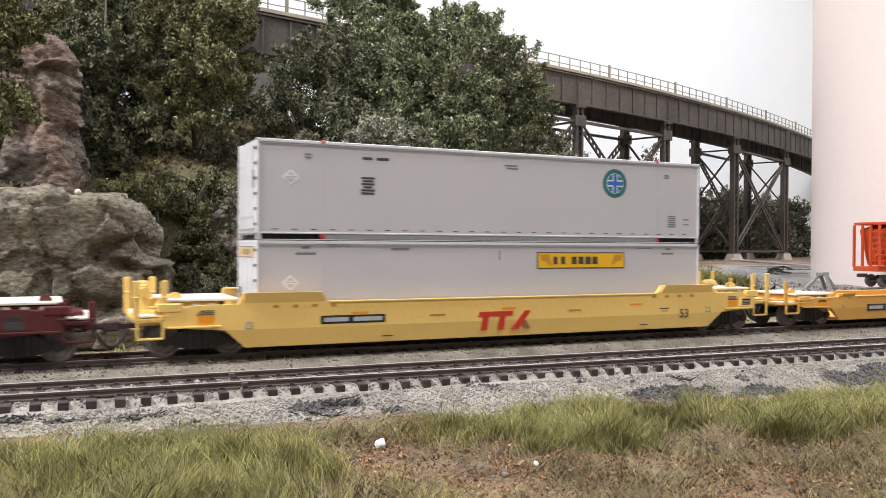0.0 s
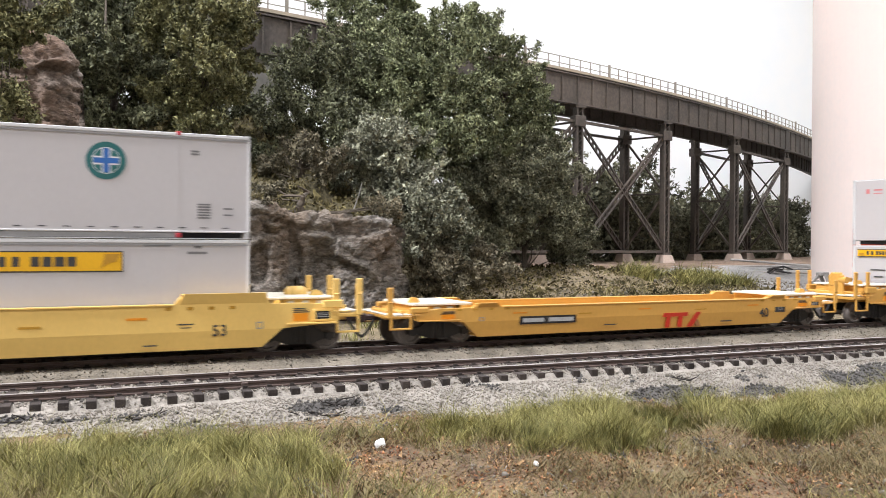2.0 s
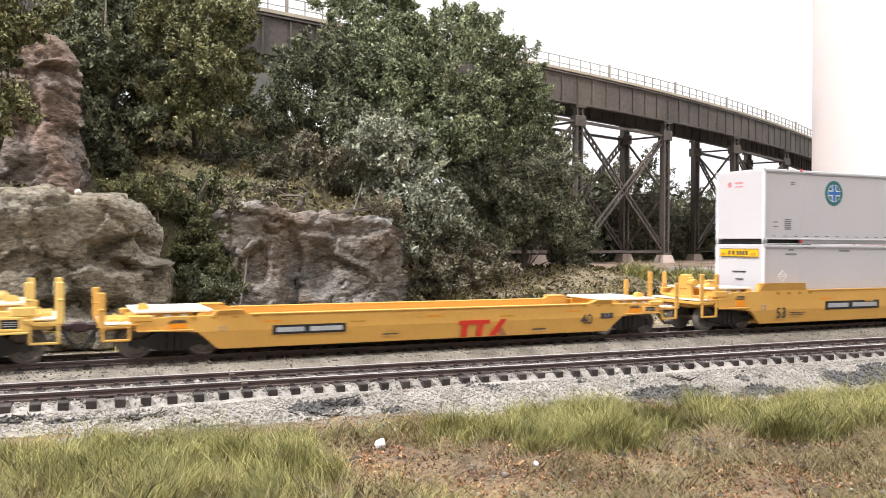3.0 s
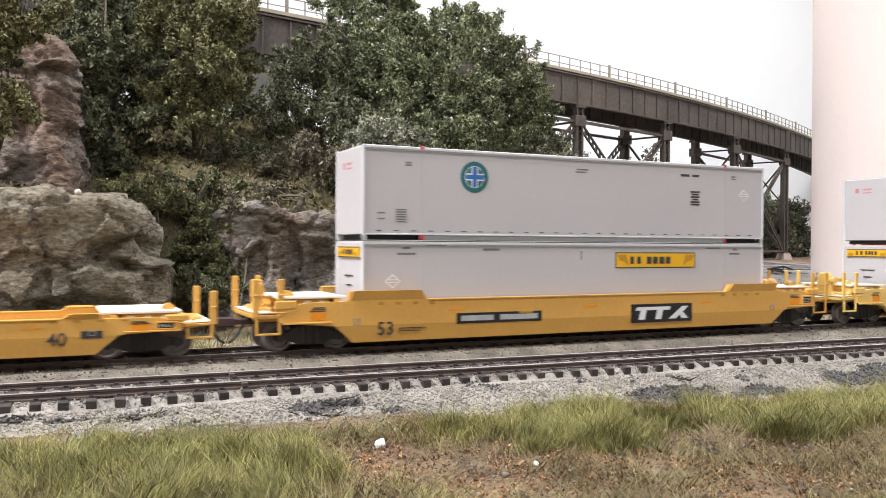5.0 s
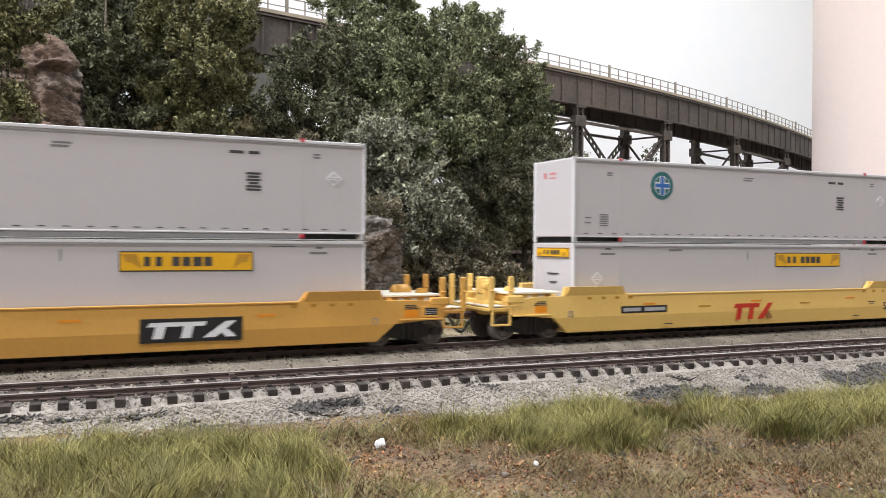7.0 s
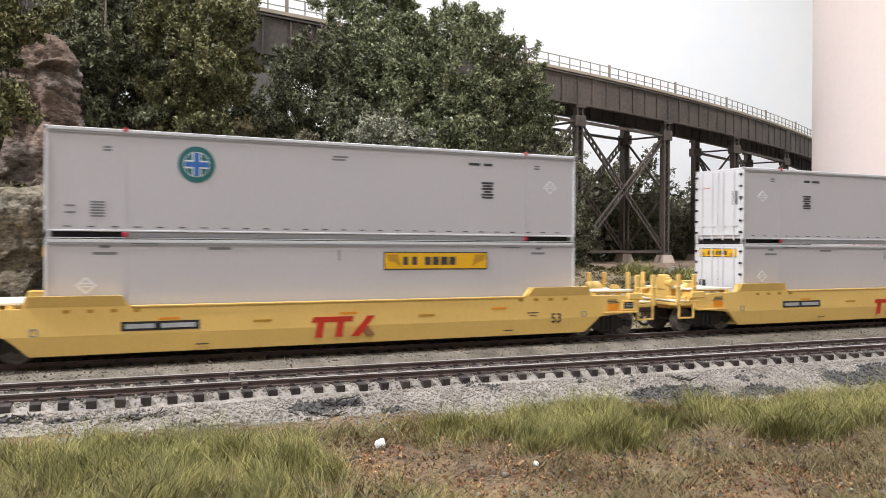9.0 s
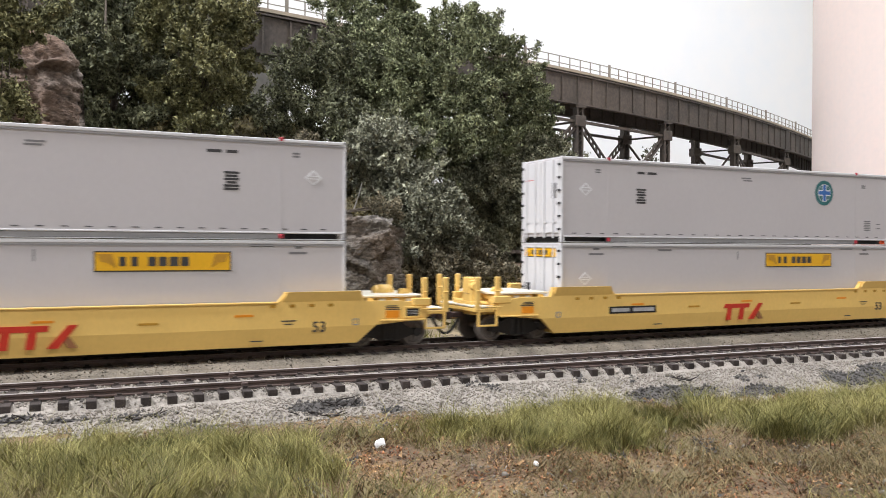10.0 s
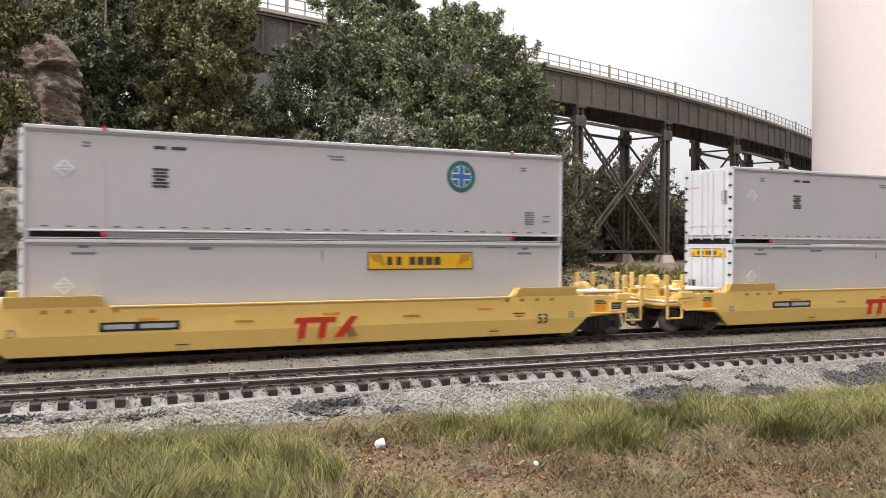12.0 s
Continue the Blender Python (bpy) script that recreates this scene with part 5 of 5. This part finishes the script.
def build_land():
    ground()
    track("railway_track", near_line, -0.0355, -150, 520, "front railway track with brown ties in grey ballast")
    track("railway_track", lambda x: FAR_LINE, 0, -260, 700, "railway track under the train in brown ballast")

    def clear(x, y, line, x0):
        """Away from rails and ties."""
        a, k = np.abs(y - line), (x - x0 + 3.07) % 6.15 - 3.07
        return (np.abs(a - 8.55) > 1.2) & ~((a < 14.9) & (np.abs(k) < 1.3))

    stones("ballast_stones", 115000, (-60, 400, -110, -18), 0.5, STONE, "loose grey ballast stones round the front track", 1,
           lambda x, y: (front_bank(x, y) < 3 + 5 * patch(x, y, 9, 3)) & (spots(x, y, CINDER_SPOTS) + 0.7 * patch(x, y, 9, 40) < 0.75) & (y < near_line(x) + 18) & clear(x, y, near_line(x), -150))
    stones("fine_ballast", 26000, (-70, 520, -32, 60), 0.55, BROWN_STONE, "fine brown-grey ballast between the tracks", 2,
           lambda x, y: (y > near_line(x) + 16.5) & clear(x, y, FAR_LINE, -260))
    stones("black_cinders", 50000, (-40, 420, -130, -50), 0.8, CINDER, "patches of black cinders beside the ballast", 3,
           lambda x, y: spots(x, y, CINDER_SPOTS) + 0.7 * patch(x, y, 9, 40) > 0.55)
    stones("rubble", 30000, (-20, 260, -215, -66), 0.5, RUBBLE, "rust-brown rubble and soil crumbs between grass", 4,
           lambda x, y: (front_bank(x, y) > 2 + 6 * patch(x, y, 9, 3)) & (patch(x, y, 14, 60) > -0.2))
    stones("grey_crumbs", 7000, (-20, 330, -235, -66), 0.8, STONE, "grey stone crumbs strewn over the dirt bank", 14,
           lambda x, y: (front_bank(x, y) > 2) & (patch(x, y, 10, 61) > 0.15))
    stones("rust_crumbs", 26000, (-20, 260, -215, -74), 0.5, RUST_CRUMB, "orange rust-coloured crumbs strewn over the dirt bank", 24,
           lambda x, y: (front_bank(x, y) > 8) & (0.8 * spots(x, y, RUST_SPOTS) + patch(x, y, 8, 63) > 0.45))
    stones("yard_stones", 7000, (160, 640, 60, 330), 1.3, BROWN_STONE, "small stones strewn over the yard", 6, lambda x, y: (x > 150 + 0.3 * y))

    grass("green_grass", 420000, (-40, 300, -215, -70), 5.0, GRASS, "long green static grass fibres on the bank", 5,
          lambda x, y, rng: (spots(x, y, GRASS_SPOTS) + 0.6 * patch(x, y, 10, 33) - 1.1 * spots(x, y, BARE_SPOTS) > rng.uniform(0.3, 1.1, len(x))) & (front_bank(x, y) > 6), 0.75, 0.06)
    grass("straw_grass", 110000, (-40, 300, -225, -74), 3.6, STRAW, "straw-coloured dry grass fibres on the bank", 8,
          lambda x, y, rng: (front_bank(x, y) > 10) & (0.5 * spots(x, y, GRASS_SPOTS) + patch(x, y, 22, 77) > rng.uniform(0.0, 1.1, len(x))), 1.1, 0.07)
    grass("thatch", 70000, (-40, 260, -215, -74), 2.6, STRAW, "flattened thatch of dry grass on the dirt bank", 18,
          lambda x, y, rng: (front_bank(x, y) > 8) & (patch(x, y, 16, 91) > rng.uniform(-0.5, 0.9, len(x))), 1.7, 0.08)
    grass("sparse_grass", 60000, (-40, 260, -215, -74), 4.0, GRASS, "thin sparse green grass on the dirt bank", 28,
          lambda x, y, rng: (front_bank(x, y) > 8) & (patch(x, y, 20, 92) - 0.8 * spots(x, y, BARE_SPOTS) > rng.uniform(-0.2, 0.9, len(x))), 1.0, 0.06)
    grass("yard_grass", 15000, (370, 470, 150, 270), 7.0, GRASS, "green grass clumps at the yard's edge", 9,
          lambda x, y, rng: (patch(x, y, 30, 5) > -0.2) & (np.abs(y - (205 + 0.1 * (x - 420))) < 26), 0.7, 0.22)
    grass("trackside_weeds", 9000, (20, 260, 42, 96), 5.0, GRASS, "tufts of green weeds between the track and the rocks", 11,
          lambda x, y, rng: patch(x, y, 11, 17) > rng.uniform(0.0, 1.0, len(x)), 0.6, 0.16)
    grass("slope_grass", 14000, (20, 330, 90, 330), 2.4, STRAW, "dry moss fibres on the slope under the trees", 10, lambda x, y, rng: (patch(x, y, 18, 15) > 0.0) & (y > hill_edge(x) + 6), 0.8, 0.3)
    _, top = outcrop("boulder", [(-95, 80), (-60, 64), (-30, 59), (0, 58), (22, 61), (36, 69), (44, 84), (46, 112)], [52, 54, 55, 56, 55.5, 53, 48, 46], -3, 56, ROCK, "large brown-grey layered boulder with a shadowed hollow beside the track", 4,
                     ((27, 32, 15, 8, 8), (-2, 15, 4, 12, 5), (10, 12, 22, 5, 6), (-12, 51, 24, 1.2, 2.5), (-30, 26, 9, 13, 4)), 0.04, 9.0, 19.0)
    near = np.hypot(top[:, 0] - 9.7, top[:, 1] - 73) < 2.0
    white_ball(9.7, 73, float(top[near, 2].max()) + 0.9)
    outcrop("cliff", [(-90, 152), (-47, 141), (-19, 133), (-5, 130), (7, 132), (14, 141), (17, 165)], [143, 140, 134, 127, 127, 125, 120], 38, 24, ROCK_PINK, "tall pinkish rock cliff with slanting cracks on the hillside", 31,
            ((-8, 92, 6, 18, 3), (4, 112, 10, 2.5, 2.5), (8, 84, 8, 3, 2)), 0.05, 8.0, 13.0, step=1.1, bed=0.3)
    outcrop("rock_outcrop", [(58, 124), (66, 106), (78, 99), (92, 98), (101, 104), (110, 98), (126, 96), (142, 98), (156, 106), (168, 122)], [45, 51, 54, 54, 49, 49, 50, 50, 48, 42], -4, 24, ROCK_PALE, "brown-grey rock outcrop with an arched hollow and mossy top", 12,
            ((84, 27, 7, 9, 4.5), (112, 24, 8, 13, 5), (101, 20, 2.5, 26, 4), (146, 20, 5, 14, 4), (92, 41, 7, 2, 2)), 0.03, 3.0, 15.0, 1.8, bed=0.3)
    flock("soil_crumbs", 190000, (0, 260, -190, -74), 0.42, DIRT_CRUMB, "dark brown and rusty soil crumbs on the bank", 55,
          lambda x, y, rng: (front_bank(x, y) > 4 + 5 * patch(x, y, 9, 3)) & (patch(x, y, 7, 56) > rng.uniform(-0.8, 0.5, len(x))))
    flock("slope_flock", 60000, (-20, 230, 104, 300), 1.25, FLOCK, "crumbly green-brown flock on the slope", 51,
          lambda x, y, rng: (y > hill_edge(x) + 4) & (patch(x, y, 16, 53) > rng.uniform(-0.9, 0.7, len(x))))
    flock("forest_litter", 42000, (170, 470, 70, 300), 1.5, FLOCK, "brown and green leaf litter on the soil by the yard", 52,
          lambda x, y, rng: (y < hill_edge(x) + 20) & (patch(x, y, 20, 54) > rng.uniform(-0.7, 0.7, len(x))))
    grass("leaf_litter", 16000, (190, 460, 95, 340), 1.8, STRAW, "tan leaf litter and dry stalks under the trees", 19, lambda x, y, rng: (y < hill_edge(x) + 40) & (patch(x, y, 14, 71) > -0.25), 1.3, 0.35)
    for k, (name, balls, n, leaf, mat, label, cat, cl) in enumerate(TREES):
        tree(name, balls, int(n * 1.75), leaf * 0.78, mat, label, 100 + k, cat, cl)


def white_ball(x, y, z):
    bm = bmesh.new()
    bmesh.ops.create_icosphere(bm, subdivisions=2, radius=1.3)
    ob = part("white_ball", bm, IVORY, smooth=True)
    ob.location = (x * MM, y * MM, z * MM)
    return tagged(ob, "small ivory ball lying on top of a boulder", "ball")


def back_woods():
    rng = np.random.default_rng(77)
    balls = []
    for k in range(120):
        x = rng.uniform(470, 1500)
        y = min(float(bridge_line(x)) + rng.uniform(100, 230), 1130)
        h = rng.uniform(70, 160) * (1.0 if x < 900 else 0.85)
        r = rng.uniform(24, 42)
        balls += [(x, y, 15 + h * 0.62, r, h * 0.36), (x + rng.uniform(-14, 14), y - 12, 15 + h * 0.28, r * 0.95, h * 0.30)]
    for x in np.arange(460, 1500, 22):
        y = min(float(bridge_line(x)) + 118, 1130)
        balls.append((x, y, 24, 24, 20))
    ob, _ = foliage("back_woods", balls, 190000, 4.6, LEAF_FAR, None, 78, 11.0)
    tagged(ob, "dark low woods behind the bridge", "woods", kind="stuff")


def dry_stalk(foot, tip, seed):
    """A pale dead stalk with a few curled leaves at its foot."""
    rng = random.Random(seed)
    f, d = Vector(foot), Vector(tip) - Vector(foot)
    t = empty("dry_stalk", *foot, "pale dead plant stalk with a few dry leaves", "dry plant", "dry stalks")
    bm = rod(bmesh.new(), (0, 0, -1.5), d * 0.55 + Vector((0.6, 0, 0)), 0.34, 0.26)
    part("stalk", rod(bm, d * 0.55 + Vector((0.6, 0, 0)), d, 0.26, 0.14), WEATHERED, t)
    for k in range(14):
        c = d * rng.uniform(0.02, 0.4) + Vector((rng.uniform(-4, 4), rng.uniform(-2, 1), rng.uniform(0, 2)))
        leaf = bmesh.new()
        a, b = Vector((rng.uniform(-1, 1), -0.3, rng.uniform(0.2, 1))) * 1.3, Vector((rng.uniform(-1, 1), 0.4, rng.uniform(-0.6, 0.4))) * 0.7
        corners = [leaf.verts.new(p) for p in (c - a, c + b, c + a, c - b)]
        leaf.faces.new(corners[:3])
        leaf.faces.new((corners[0], corners[2], corners[3]))
        part("dry_leaf", leaf, LEAF_BROWN, t)
    return t


def bits():
    dry_stalk((74.0, 92, 9.0), (77.4, 92, 29.8), 1)
    dry_stalk((134.6, 118, 54.0), (139.0, 118, 66.3), 2)
    for x, y, s in ((65.7, -100.0, 1.25), (87.5, -129.0, 0.65)):
        z = float(land([x], [y])[0])
        bm = bmesh.new()
        bmesh.ops.create_icosphere(bm, subdivisions=2, radius=s)
        for v in bm.verts:
            v.co *= 1 + 0.3 * noise.noise(v.co * 1.3)
        ob = part("chalk_lump", bm, WHITE_BIT)
        ob.location = (x * MM, y * MM, (z + s * 0.6) * MM)
        tagged(ob, "small white chalk lump lying in dry grass", "pebble", "white lumps")
    rng = random.Random(12)
    for x, y, n, l in ((69, -66, 9, 9), (60, -72, 7, 7), (20, -64, 5, 6), (-4, -60, 6, 7), (176, -70, 6, 8)):
        bm = bmesh.new()
        for k in range(n):
            p = Vector((rng.uniform(-3, 3), rng.uniform(-2, 2), 0.2))
            a = rng.uniform(0, math.tau)
            for seg in range(3):
                q = p + Vector((math.cos(a) * l / 4, math.sin(a) * l / 8, rng.uniform(-0.2, 0.5) * l / 4))
                q.z = max(q.z, 0.2)
                rod(bm, p, q, 0.3 - 0.07 * seg, 0.24 - 0.07 * seg, 5)
                p, a = q, a + rng.uniform(-0.7, 0.7)
        ob = part("twig", bm, TWIG)
        ob.location = (x * MM, y * MM, float(land([x], [y])[0]) * MM)
        tagged(ob, "dead black branching twig lying on the ballast edge", "twig", "dead twigs")


room()
build_land()
back_woods()
bridge()
pier()
silo()
hopper()
pipes()
trestle_stand()
bits()
CARS = build_train()

# distance that the train has gone towards the left, in millimetres, by seconds
GONE = [(0, 0.0), (0.5, 46.3), (1.0, 93.8), (1.5, 141.2), (2.0, 187.6), (2.5, 233.9), (3.2, 298.8), (4.0, 373.6), (4.8, 448.0), (5.5, 511.8), (6.3, 585.8), (7.2, 669.2), (8.0, 743.0), (8.8, 816.9), (9.5, 882.2), (10.3, 956.3), (11.2, 1039.6), (12, 1113.7)]
RADIUS = 4.85


def motions():
    for thing, x, y, z in TRAIN:
        walk(thing, [(t, pose((x - d) * MM, y * MM, z * MM)) for t, d in GONE])
    times = [k / 15 for k in range(181)]
    dist = np.interp(times, [t for t, _ in GONE], [d for _, d in GONE])
    for car, _ in CARS:
        for ob in car.children_recursive:
            if ob.name.startswith("wheelset"):
                at = ob.location.copy()
                walk(ob, [(t, Matrix.Translation(at) @ pose(0, 0, 0, 0, -math.degrees(d / RADIUS), 0)) for t, d in zip(times, dist)])


motions()
